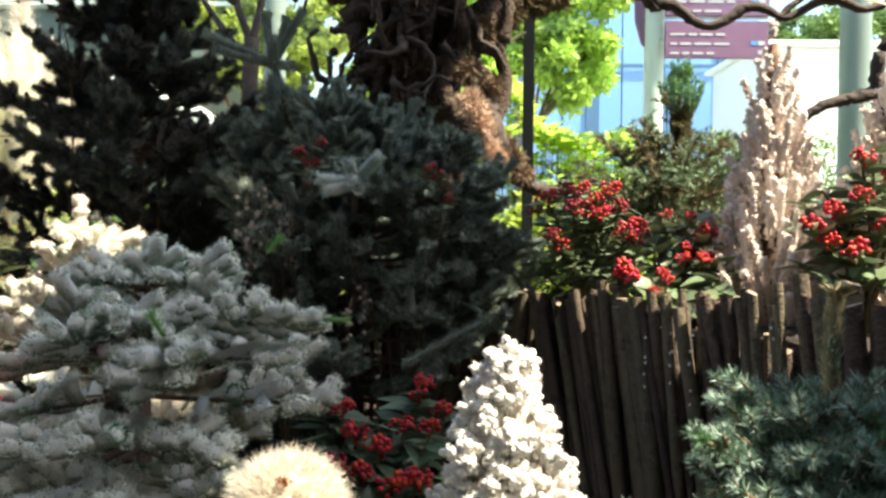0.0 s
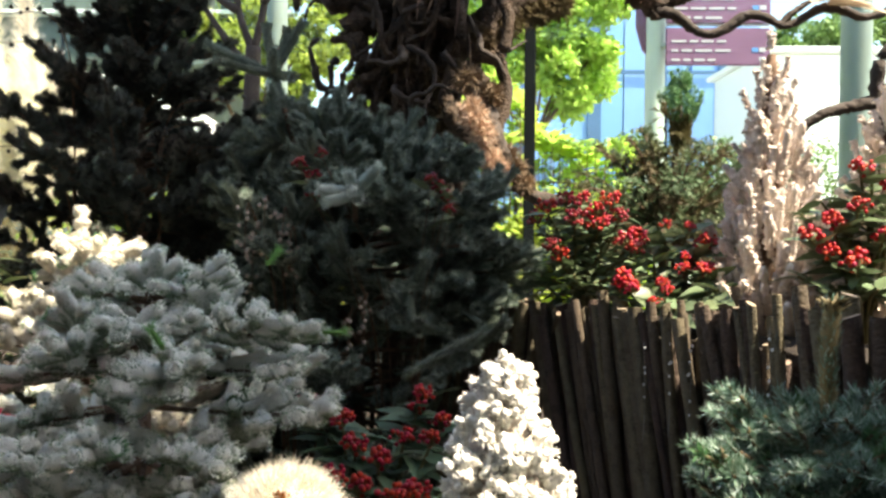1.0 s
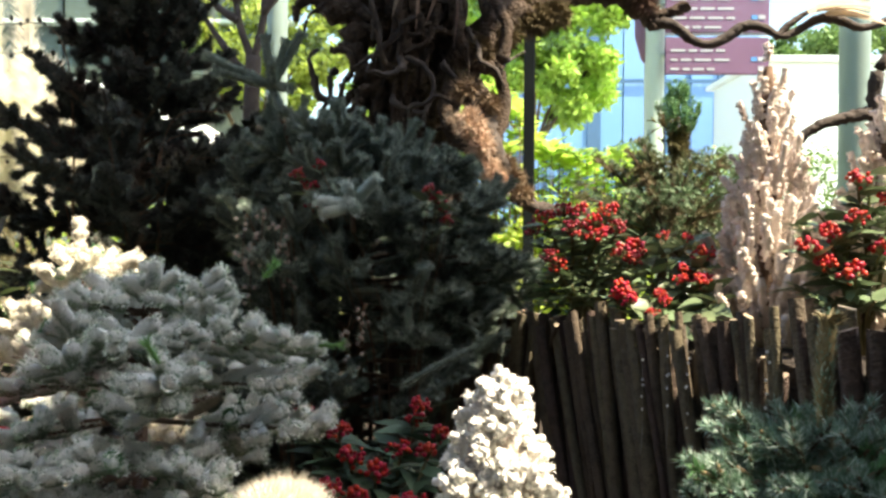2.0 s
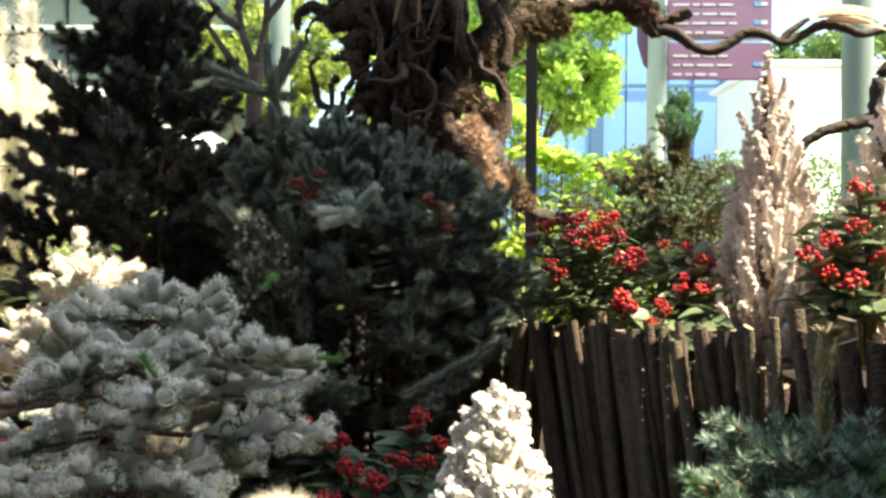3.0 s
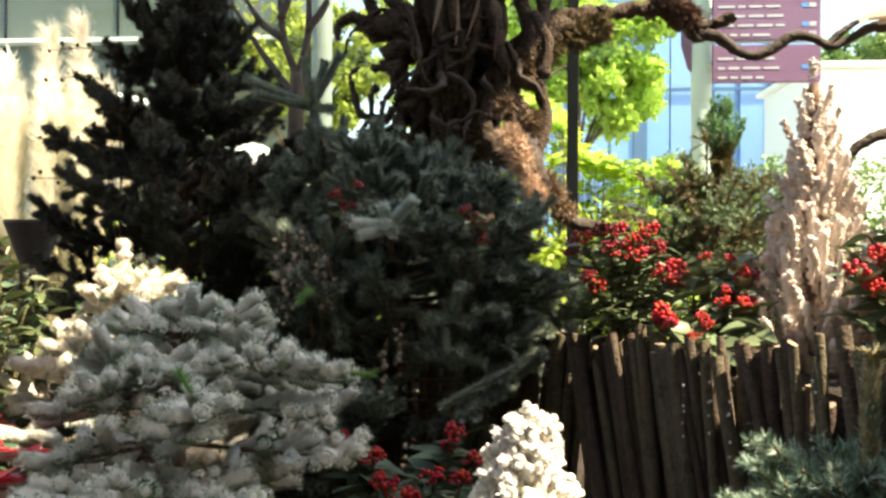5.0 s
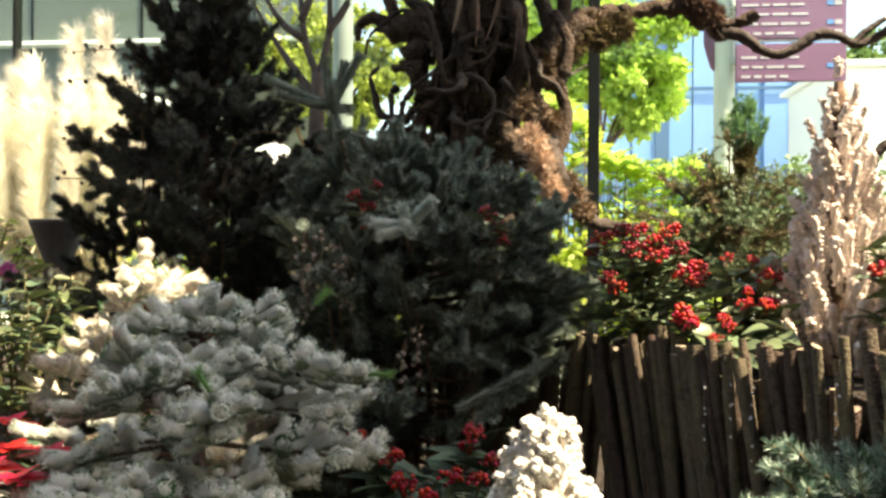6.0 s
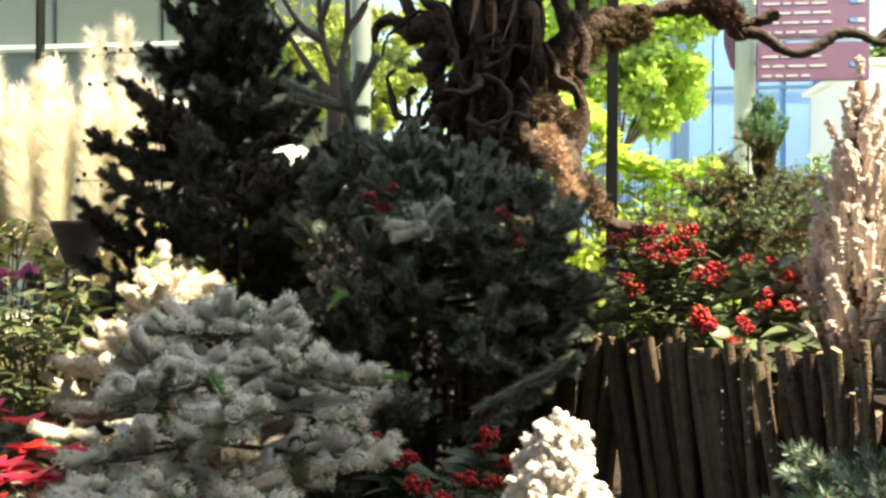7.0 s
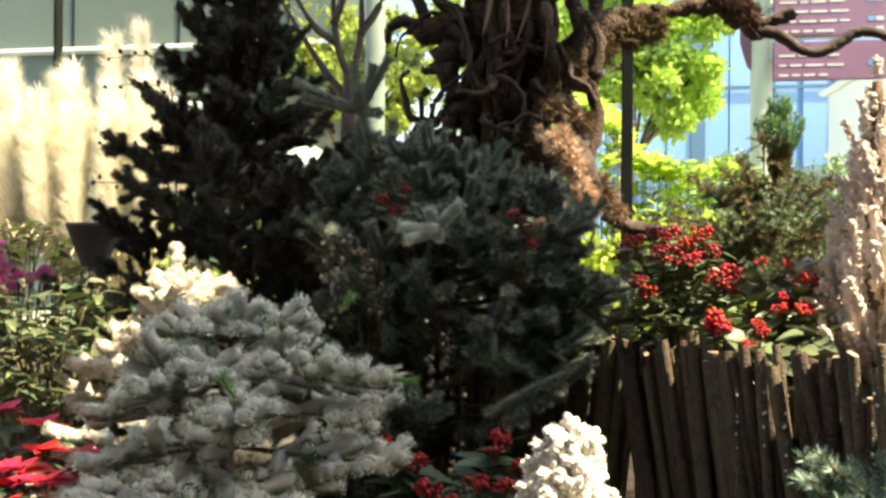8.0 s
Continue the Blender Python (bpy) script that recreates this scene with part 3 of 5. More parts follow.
def white_building():
    b = thing("low_building", (15.5, 27, 0), "low white rendered building in full sun", "building")
    obj("wall", box_mesh("wall", 10, 5, 7.5, M_WHITE_WALL, 0.05), b, (0, 2.5, 0))
    obj("roof", box_mesh("roof", 10.5, 5.6, 0.18, M_WHITE_WALL, 0.04), b, (0, 2.5, 7.5))
    for i in range(3):
        w = obj("window", box_mesh("window", 1.6, 0.08, 1.3, M_BLUE_DARK, 0.02), b, (-0.5 + i * 2.4, -0.02, 1.6))
        obj("sill", box_mesh("sill", 1.8, 0.16, 0.07, M_WHITE_WALL, 0.01), w, (0, -0.04, -0.07))


white_building()


def grey_canopy():
    b = thing("entrance_building", (-11.0, 17, 0), "grey-green clad building with a white ledge", "building")
    obj("wall", box_mesh("wall", 13, 4, 5.0, M_GREY_WALL, 0.04), b, (0, 2.0, 4.6))
    obj("ledge", box_mesh("ledge", 13.2, 0.3, 0.10, M_WHITE_WALL, 0.02), b, (1.0, -0.15, 5.9))
    obj("soffit", box_mesh("soffit", 13.0, 1.8, 0.16, M_GREY_WALL, 0.02), b, (0, -0.9, 4.5))
    obj("lower_wall", box_mesh("lower_wall", 12.4, 3.0, 4.5, M_STEEL_PALE, 0.04), b, (0, 2.6, 0))
    for i in range(5):
        obj("panel_joint", box_mesh("panel_joint", 0.05, 0.05, 4.6, M_STEEL_DARK, 0.005), b, (-5.2 + i * 2.6, -0.02, 4.7))


grey_canopy()


def marquee():
    b = thing("marquee", (-4.3, 14.0, 0), "white marquee with a sloping fabric roof", "tent")
    m = Mass()
    xs = np.linspace(-2.6, 2.2, 12)
    p = []
    for x in xs:
        z = 4.1 - 0.16 * (x + 2.6) - 0.11 * (x + 2.6) ** 2 * 0.9
        p += [(x, -1.2, z), (x, 1.2, z + 0.25), (x, 1.2, z + 0.19), (x, -1.2, z - 0.06)]
    f = []
    for i in range(11):
        for j in range(4):
            a, c = 4 * i + j, 4 * i + (j + 1) % 4
            f += [(a, c, c + 4), (a, c + 4, a + 4)]
    f += [(0, 3, 2), (0, 2, 1), (44, 45, 46), (44, 46, 47)]
    m.add(p, f)
    part("roof", m, M_WHITE_WALL, b)
    for x in (-2.5, 2.1):
        m = Mass()
        tube(m, [(x, 0, 0), (x, 0, 2.0), (x, 0, 2.2 if x > 0 else 4.1)], [0.05, 0.05], 12)
        part("pole", m, M_STEEL_PALE, b)


marquee()


def direction_sign():
    s = thing("direction_sign", (3.11, 12.32, 0), "purple direction sign with pale lettering on a grey post", "sign")
    m = Mass()
    tube(m, [(0, 0, z) for z in np.linspace(0, 6.2, 6)], [0.15, 0.15], 20)
    part("post", m, M_POST, s)
    rng = random.Random(4)
    for z0, h in ((3.62, 0.56), (4.25, 0.90)):
        p = obj("panel", box_mesh("panel", 1.56, 0.06, h, M_PURPLE, 0.015), s, (0.88, -0.22, z0 + 0.25))
        rows = int(h / 0.145)
        for i in range(rows):
            z = 0.06 + i * 0.14
            x = -0.70
            for w in range(4):
                ln = rng.uniform(0.09, 0.26)
                if x + ln > 0.42:
                    break
                obj("text_bar", box_mesh("text_bar", ln, 0.008, 0.034, M_SIGN_WHITE, 0), p, (x + ln / 2, -0.034, z))
                x += ln + 0.05
            if i != 2:
                obj("symbol", box_mesh("symbol", 0.10, 0.008, 0.062, M_SIGN_WHITE, 0), p, (0.66, -0.034, z))
            if i in (1, 3):
                obj("symbol", box_mesh("symbol", 0.09, 0.008, 0.062, M_SIGN_BLUE, 0), p, (0.55, -0.034, z))
        obj("bracket", box_mesh("bracket", 0.2, 0.14, 0.06, M_POST, 0.005), p, (-0.72, 0.09, h / 2))
    obj("divider", box_mesh("divider", 1.56, 0.03, 0.045, M_SIGN_WHITE, 0.004), s, (0.88, -0.2, 4.465))
    m = Mass()
    m.add([(-0.30, -0.03, 6.0), (-0.02, -0.03, 6.0), (-0.02, -0.03, 3.95), (-0.20, -0.03, 4.15), (-0.30, -0.03, 4.5),
           (-0.30, 0.03, 6.0), (-0.02, 0.03, 6.0), (-0.02, 0.03, 3.95), (-0.20, 0.03, 4.15), (-0.30, 0.03, 4.5)],
          [(0, 1, 2), (0, 2, 3), (0, 3, 4), (5, 7, 6), (5, 8, 7), (5, 9, 8), (0, 4, 9), (0, 9, 5), (4, 3, 8), (4, 8, 9), (3, 2, 7), (3, 7, 8), (2, 1, 6), (2, 6, 7), (1, 0, 5), (1, 5, 6)])
    part("flag_panel", m, M_PURPLE, s, "purple wing panel")


direction_sign()


def outdoor_tree(label, base, crown, size, count, seed, mat=None, trunk=0.12):
    rng = np.random.default_rng(seed)
    t = thing("tree", base, label, "tree", "trees outside the glass")
    c = np.array(crown, float)
    top = c[:, :3].mean(0)
    m = Mass()
    fork = np.array([top[0] * 0.3, top[1] * 0.3, top[2] * 0.55])
    tube(m, smooth_path([(0, 0, 0), fork * [0.4, 0.4, 0.6], fork], 5), [trunk, trunk * 0.8, trunk * 0.6], 10, 0, 0.06, rng)
    for q in c:
        tube(m, smooth_path([fork, (fork + q[:3]) / 2 + rng.normal(0, 0.12, 3), q[:3]], 4), [trunk * 0.5, trunk * 0.3, trunk * 0.1], 6, 0, 0.06, rng)
    part("trunk", m, M_BARK, t)
    clumps = []
    for q in c:
        for _ in range(9):
            clumps.append([*(q[:3] + unit(rng.normal(0, 1, 3)) * q[3] * rng.uniform(0.3, 0.8)), q[3] * rng.uniform(0.28, 0.5)])
    part("crown", leaf_cloud(clumps, count, size, rng, hollow=0.2), mat or M_TREE_LEAF, t)
    return t


outdoor_tree("leafy yellow-green tree in sun behind the glass", (1.45, 16, 0),
             [(0.7, 0, 4.3, 0.75), (1.35, 0.2, 4.75, 0.8), (0.2, 0.1, 4.9, 0.8), (0.5, 0, 5.6, 1.1), (-1.0, 0.3, 6.2, 1.1), (1.6, 0.4, 6.0, 0.9), (-0.2, 0.1, 7.0, 1.0), (2.6, 0.4, 7.0, 0.8), (-0.8, 0, 5.0, 0.8)], 0.18, 24000, 11, None, 0.09)
outdoor_tree("leafy green tree in sun beyond the glass", (-4.6, 17, 0),
             [(0, 0, 5.0, 1.0), (0.9, 0.2, 4.4, 0.8), (-0.7, 0, 5.8, 0.9), (0.7, 0, 6.0, 1.0), (1.7, 0, 5.3, 0.8), (2.2, 0, 6.3, 0.8)], 0.19, 12000, 12)
outdoor_tree("pale green tree far behind the root tree", (-0.8, 20, 0),
             [(0, 0, 4.6, 1.0), (0.9, 0.2, 5.6, 1.0), (-0.9, 0, 6.4, 1.0), (0.4, 0, 7.2, 1.1), (-1.2, 0, 5.0, 0.8)], 0.2, 6000, 13)
outdoor_tree("green trees rising over the white building", (15.0, 38, 0),
             [(-0.6, 0, 10.0, 1.3), (1.0, 0, 10.5, 1.3), (2.6, 0, 10.7, 1.4), (4.4, 0, 11.0, 1.5), (6.4, 0, 10.6, 1.6)], 0.34, 7000, 14, M_HEDGE, 0.25)


def hedge(label, x0, x1, y, top, seed, mat, size, count):
    rng = np.random.default_rng(seed)
    h = thing("hedge", ((x0 + x1) / 2, y, 0), label, "hedge", "", "stuff")
    cl = []
    for x in np.arange(x0, x1, 0.3):
        for z in np.arange(0.3, top, 0.4):
            cl.append([x - (x0 + x1) / 2 + rng.normal(0, 0.1), rng.normal(0, 0.25), z + rng.normal(0, 0.1), rng.uniform(0.25, 0.4)])
    part("foliage", leaf_cloud(cl, count, size, rng, hollow=0.3), mat, h)
    m = Mass()
    for x in np.arange(x0, x1, 0.5):
        c = x - (x0 + x1) / 2
        tube(m, smooth_path([(c, 0, 0), (c + rng.normal(0, 0.1), 0, top * 0.5), (c + rng.normal(0, 0.15), 0, top * 0.85)], 4), [0.03, 0.02, 0.01], 6, 0, 0.1, rng)
    part("stems", m, M_BARK, h)


hedge("clipped green hedge outside the glass", 2.4, 6.5, 13.4, 3.0, 21, M_HEDGE, 0.10, 9000)
hedge("low sunlit shrubs close to the glass", -1.2, 2.6, 9.35, 1.75, 23, M_BRIGHT_LEAF, 0.16, 5000)
hedge("low yellow-green shrubs outside the glass", -6.0, 0.4, 11.5, 1.9, 22, M_TREE_LEAF, 0.13, 8000)


def big_leaf_shrub():
    """A sunlit shrub of long pale leaves in rosettes, close outside the glass."""
    rng = np.random.default_rng(31)
    leaf = [leaf_mesh("leaf", 0.30, 0.11, M_BRIGHT_LEAF, 0.2, 0.25), leaf_mesh("leaf", 0.24, 0.095, M_BRIGHT_LEAF, 0.25, 0.1)]
    base = np.array((1.3, 10.0, 0))
    s = thing("broadleaf_shrub", base, "sunlit yellow-green shrub with long leaves in rosettes", "shrub")
    rest = Mass()
    made = 0
    for i in range(270):
        x = rng.uniform(-1.7, 1.1)
        z = np.interp(x, [-1.7, -0.7, -0.5, -0.2, 0.3, 0.9, 1.2], [2.6, 3.35, 3.1, 2.55, 2.5, 2.45, 2.3]) - (0 if i % 3 == 0 else rng.uniform(0.1, 2.1)) - rng.uniform(0, 0.2)
        t = np.array([x, rng.uniform(-0.5, 0.5), z])
        m = Mass()
        tube(m, smooth_path([t * [0.9, 0.6, 0], t * [0.95, 0.9, 0.55], t], 4), [0.008, 0.007, 0.006], 5, 0, 0.05, rng)
        part("stem", m, M_BARK, s)
        for k in range(9):
            az = k * 2.4 + rng.uniform(0, 0.6)
            d = np.array([math.cos(az), math.sin(az), rng.uniform(0.15, 1.1)])
            if made < 300:
                o = obj("leaf", leaf[k % 2], s)
                o.matrix_basis = aim(t - np.array([0, 0, k * 0.018]), d, rng.normal(0, 0.3)) @ Matrix.Scale(rng.uniform(0.7, 1.1), 4)
                made += 1
            else:
                u = unit(d)
                w = unit(np.cross(u, [0, 0, 1])) * 0.06
                q = t - [0, 0, k * 0.018]
                L = 0.27 * rng.uniform(0.7, 1.1)
                rest.add([q, q + u * L * 0.5 + w, q + u * L - [0, 0, 0.05], q + u * L * 0.5 - w], [(0, 1, 2), (0, 2, 3)])
    o = part("lower_foliage", rest, M_BRIGHT_LEAF, s)
    o["kind"] = "stuff"


big_leaf_shrub()

# ---- inside, far: young tree, pampas grass, pot ----
def young_tree():
    rng = np.random.default_rng(41)
    t = thing("young_tree", (-1.66, 6.7, 0.5), "slim brown-trunked tree with few yellow-green leaves", "tree")
    m = Mass()
    tube(m, smooth_path([(0.03, 0, 0), (0.0, 0, 1.0), (0.02, 0, 2.0), (0.03, 0, 2.35)], 5), [0.075, 0.07, 0.065], 12, 0, 0.05, rng)
    part("trunk", m, M_ROOT_DARK, t)
    tips = []
    for q in ([(0.03, 0, 2.3), (-0.10, 0, 2.7), (-0.15, 0, 3.4)], [(0.03, 0, 2.3), (0.12, 0, 2.75), (0.10, 0, 3.5)],
              [(0.0, 0, 2.15), (-0.30, 0.05, 2.55), (-0.62, 0.1, 3.05)], [(-0.1, 0, 2.65), (-0.30, 0, 2.8), (-0.55, 0, 3.2)],
              [(0.11, 0, 2.7), (0.30, 0, 3.0), (0.36, 0, 3.4)], [(-0.12, 0, 2.8), (-0.02, 0, 3.1), (0.0, 0, 3.5)]):
        m = Mass()
        tube(m, smooth_path(q, 6), [0.038, 0.028, 0.012], 8, 0, 0.06, rng)
        part("limb", m, M_ROOT_DARK, t)
        tips.append(q[-1])
    cl = [[x + rng.normal(0, 0.15), y + rng.normal(0, 0.1), z + rng.uniform(-0.2, 0.3), 0.22] for x, y, z in tips for _ in range(2)]
    part("crown", leaf_cloud(cl, 260, 0.09, rng, hollow=0.1), M_BRIGHT_LEAF, t)


young_tree()


def pampas(label, base, plumes, seed):
    rng = np.random.default_rng(seed)
    g = thing("pampas_grass", base, label, "pampas grass", "pampas clumps")
    b = np.array(base, float)
    for x, y, top, ln, w in plumes:
        p1 = np.array((x, y, top)) - b
        foot = np.array((p1[0] * 0.55, p1[1] * 0.4, 0))
        lean = rng.normal(0, 0.125) if w > 0.1 else rng.normal(0, 0.03)
        neck = p1 - [lean, 0, ln]
        m = Mass()
        tube(m, smooth_path([foot, (foot + neck) / 2, neck, p1 - [0, 0, 0.03]], 5), [0.010, 0.008, 0.003], 6)
        part("stem", m, M_STRAW, g)
        m = Mass()
        path = smooth_path([neck, neck + (p1 - neck) * 0.5 + [lean * 0.3, 0, 0], p1], 6)
        n = 2400
        s = rng.uniform(0, 1, n)
        i = np.minimum((s * (len(path) - 1)).astype(int), len(path) - 2)
        f = (s * (len(path) - 1) - i)[:, None]
        pos = path[i] * (1 - f) + path[i + 1] * f
        az = rng.uniform(0, 2 * np.pi, n)
        wid = w * (np.sin(np.pi * np.clip(s * 0.88 + 0.09, 0, 1)) ** 0.75)
        rad = np.stack([np.cos(az), np.sin(az), np.zeros(n)], 1)
        r0 = (rng.uniform(0.0, 0.75, n) * wid)[:, None]
        root = pos + rad * r0
        d = unit(rad * rng.uniform(0.25, 1.0, n)[:, None] + [-0.25, 0, 1.0])
        L = (rng.uniform(0.10, 0.24, n))[:, None]
        side = unit(np.cross(d, rad)) * 0.006
        tip = root + d * L + rad * 0.03 - [0.03, 0, 0.03]
        v = np.stack([root - side, root + side, tip], 1).reshape(-1, 3)
        m.add(v, np.arange(3 * n).reshape(-1, 3))
        tube(m, path, [w * 0.15, w * 0.3, w * 0.08], 8, 0, 0.15, rng)
        part("plume", m, M_PAMPAS, g)
    m = Mass()
    for i in range(420):
        az, ln = rng.uniform(0, 6.28), rng.uniform(0.6, 1.5)
        o = np.array([math.cos(az), math.sin(az), 0])
        q = o * rng.uniform(0, 0.35)
        path = q + np.linspace(0, 1, 5)[:, None] * (o * ln * 0.45) + np.array([[0, 0, z] for z in (0, 0.42 * ln, 0.7 * ln, 0.78 * ln, 0.68 * ln)])
        sd = np.array([-o[1], o[0], 0]) * 0.006
        v = np.concatenate([path - sd, path + sd])
        f = [(k, k + 1, k + 6) for k in range(4)] + [(k, k + 6, k + 5) for k in range(4)]
        m.add(v, f)
    part("blade_tuft", m, M_STRAW, g)["kind"] = "stuff"
    return g


pampas("tall cream pampas grass with feathery plumes in sun", (-4.5, 7.7, 0.5),
       [(-4.05, 7.7, 3.62, 1.75, 0.085), (-4.37, 7.73, 3.52, 1.8, 0.09), (-4.75, 7.6, 3.22, 1.6, 0.140), (-5.0, 7.75, 3.15, 1.5, 0.133),
        (-4.55, 7.5, 2.75, 1.3, 0.117), (-4.15, 7.45, 2.75, 1.3, 0.109), (-3.85, 7.8, 3.0, 1.5, 0.109), (-4.25, 7.9, 3.05, 1.6, 0.117), (-3.65, 7.9, 2.7, 1.3, 0.094), (-4.85, 7.2, 2.5, 1.1, 0.117)]
       + [(-5.0 + 0.125 * i, 7.55 - 0.25 * (i % 3), 2.55 + 0.13 * ((i * 5) % 4), 1.25, 0.10) for i in range(12)], 51)
pampas("dense cream pampas grass with arching plumes", (-5.7, 7.4, 0.5),
       [(-5.3, 7.4, 3.20, 1.6, 0.148), (-5.55, 7.5, 3.05, 1.5, 0.140), (-5.8, 7.3, 3.25, 1.6, 0.156), (-6.15, 7.5, 3.3, 1.6, 0.156),
        (-5.15, 7.2, 2.6, 1.2, 0.133), (-5.45, 7.0, 2.35, 1.0, 0.133), (-5.85, 7.0, 2.7, 1.3, 0.140), (-6.4, 7.2, 3.0, 1.4, 0.148), (-6.2, 6.9, 2.4, 1.1, 0.140), (-5.65, 7.7, 2.9, 1.4, 0.156), (-6.0, 7.7, 2.9, 1.4, 0.156)]
       + [(-6.3 + 0.14 * i, 7.1 + 0.2 * (i % 3), 2.45 + 0.14 * ((i * 5) % 4), 1.2, 0.13) for i in range(9)], 52)


def lathe(mass, profile, sides=28, mat=0):
    v, f = [], []
    for r, z in profile:
        for k in range(sides):
            a = 2 * math.pi * k / sides
            v.append((r * math.cos(a), r * math.sin(a), z))
    for i in range(len(profile) - 1):
        for k in range(sides):
            a, b = i * sides + k, i * sides + (k + 1) % sides
            f += [(a, b, b + sides), (a, b + sides, a + sides)]
    mass.add(v, f, mat)


POT = thing("plant_pot", (-1.95, 3.5, 0.5), "dark grey flared plant pot filled with soil", "plant pot")
_m = Mass()
lathe(_m, [(0.0, 0.0), (0.052, 0.0), (0.054, 0.02), (0.056, 0.80), (0.112, 0.955), (0.118, 0.97), (0.118, 0.985), (0.108, 0.985), (0.098, 0.95), (0.0, 0.94)])
part("pot", _m, M_POT, POT)

# ---- root tree with its gnarled limbs ----
def root_tree():
    rng = np.random.default_rng(61)
    base = np.array((-0.12, 4.0, 0.5))
    t = thing("root_tree", base, "dark twisted driftwood tree of knotted roots with brown moss", "driftwood tree")
    rel = lambda pts: np.array(pts, float) - base

    def limb(name, pts, radii, mat=M_ROOT, rough=0.10, sides=12, steps=8):
        m = Mass()
        path = smooth_path(rel(pts), steps)
        path = path + rng.normal(0, radii[0] * 0.06, path.shape)
        tube(m, path, radii, sides, 0, rough, rng)
        return part(name, m, mat, t), path

    trunk, _ = limb("trunk", [(-0.12, 4.05, 0.5), (-0.10, 4.05, 1.3), (-0.14, 4.02, 1.95), (-0.15, 4.0, 2.4), (-0.16, 4.0, 3.2)], [0.13, 0.10, 0.085, 0.13, 0.17], rough=0.16, sides=18, steps=14)
    # roots and vines that wind round the trunk
    for i in range(34):
        a0, turns = rng.uniform(0, 6.28), rng.uniform(-1.8, 1.8)
        pts = []
        for u in np.linspace(0, 1, 8):
            a = a0 + turns * u * 2
            r = 0.09 + rng.uniform(-0.02, 0.14) + 0.06 * (1 - u) ** 2
            pts.append((-0.13 + r * math.cos(a) + rng.normal(0, 0.03), 4.0 + r * math.sin(a), 0.9 + 2.3 * u + rng.normal(0, 0.10)))
        limb("root", pts, [rng.uniform(0.018, 0.042), rng.uniform(0.012, 0.032), rng.uniform(0.012, 0.03)], rough=0.18, sides=8, steps=6)
    # thin tendrils that curl over one another
    for i in range(46):
        z0, a0 = rng.uniform(1.75, 2.75), rng.uniform(2.6, 6.8)
        q = np.array((-0.10 + rng.uniform(0.12, 0.30) * math.cos(a0), 3.95 + 0.22 * math.sin(a0), z0))
        pts = [q]
        h = unit(rng.normal(0, 1, 3) * [1, 0.4, 1])
        for _ in range(5):
            h = unit(h + rng.normal(0, 0.9, 3) * [1, 0.35, 1])
            pts.append(pts[-1] + h * rng.uniform(0.05, 0.11))
        limb("root", pts, [rng.uniform(0.010, 0.018), rng.uniform(0.008, 0.015), 0.006], M_ROOT_DARK if i % 2 else M_ROOT, rough=0.2, sides=6, steps=5)
    for i in range(10):
        q = np.array((rng.uniform(-0.56, -0.30), rng.uniform(3.85, 4.0), rng.uniform(1.72, 2.30)))
        pts, h = [q], unit(rng.normal(0, 1, 3) * [0.6, 0.3, 1])
        for _ in range(5):
            h = unit(h + rng.normal(0, 0.8, 3) * [1, 0.3, 1] + [-0.3 * (pts[-1][0] + 0.42), 0, 0])
            pts.append(pts[-1] + h * rng.uniform(0.05, 0.10))
        limb("root", pts, [rng.uniform(0.014, 0.026), rng.uniform(0.012, 0.02), 0.01], M_ROOT_DARK if i % 2 else M_ROOT, rough=0.2, sides=7, steps=5)
    # looping roots at the right of the trunk, with gaps between them
    for pts in ([(0.12, 3.95, 2.7), (0.20, 3.9, 2.35), (0.12, 3.9, 2.05), (0.20, 3.85, 1.75), (0.18, 3.8, 1.4)],
                [(0.22, 3.95, 2.75), (0.27, 3.95, 2.5), (0.20, 3.9, 2.25), (0.28, 3.9, 2.0), (0.22, 3.8, 1.7)],
                [(0.02, 3.85, 2.5), (0.10, 3.8, 2.2), (0.24, 3.8, 2.12), (0.28, 3.8, 2.3), (0.22, 3.85, 2.45)],
                [(0.05, 3.8, 2.1), (0.0, 3.75, 1.9), (0.12, 3.7, 1.75), (0.20, 3.7, 1.9), (0.14, 3.75, 2.05)],
                [(-0.42, 3.9, 2.25), (-0.38, 3.9, 2.05), (-0.42, 3.9, 1.9), (-0.36, 3.9, 1.6)],
                [(-0.30, 3.9, 2.25), (-0.26, 3.9, 2.1), (-0.40, 3.85, 2.0), (-0.36, 3.85, 1.86), (-0.24, 3.9, 1.8)],
                [(-0.36, 3.9, 2.12), (-0.30, 3.9, 2.02), (-0.22, 3.9, 1.95)]):
        limb("root", pts, [0.036, 0.032, 0.026], rough=0.15, sides=8, steps=7)
    # foot root sweeping to the right
    limb("root", [(0.12, 3.6, 1.95), (0.20, 3.6, 1.75), (0.30, 3.6, 1.58), (0.40, 3.6, 1.48), (0.62, 3.58, 1.46)], [0.045, 0.045, 0.04, 0.03, 0.018], M_ROOT_DARK, rough=0.2)
    # mossy limb to the right that thins out into a curling branch
    _, arm = limb("branch", [(-0.02, 4.0, 2.18), (0.14, 4.0, 2.28), (0.30, 4.02, 2.40), (0.48, 4.08, 2.50), (0.62, 4.12, 2.53), (0.80, 4.15, 2.56), (0.95, 4.2, 2.54), (1.06, 4.2, 2.44)], [0.085, 0.08, 0.085, 0.055, 0.032, 0.042, 0.06, 0.05], rough=0.14)
    limb("branch", [(1.0, 4.2, 2.46), (1.12, 4.2, 2.49), (1.22, 4.2, 2.53)], [0.045, 0.025, 0.03], rough=0.14)
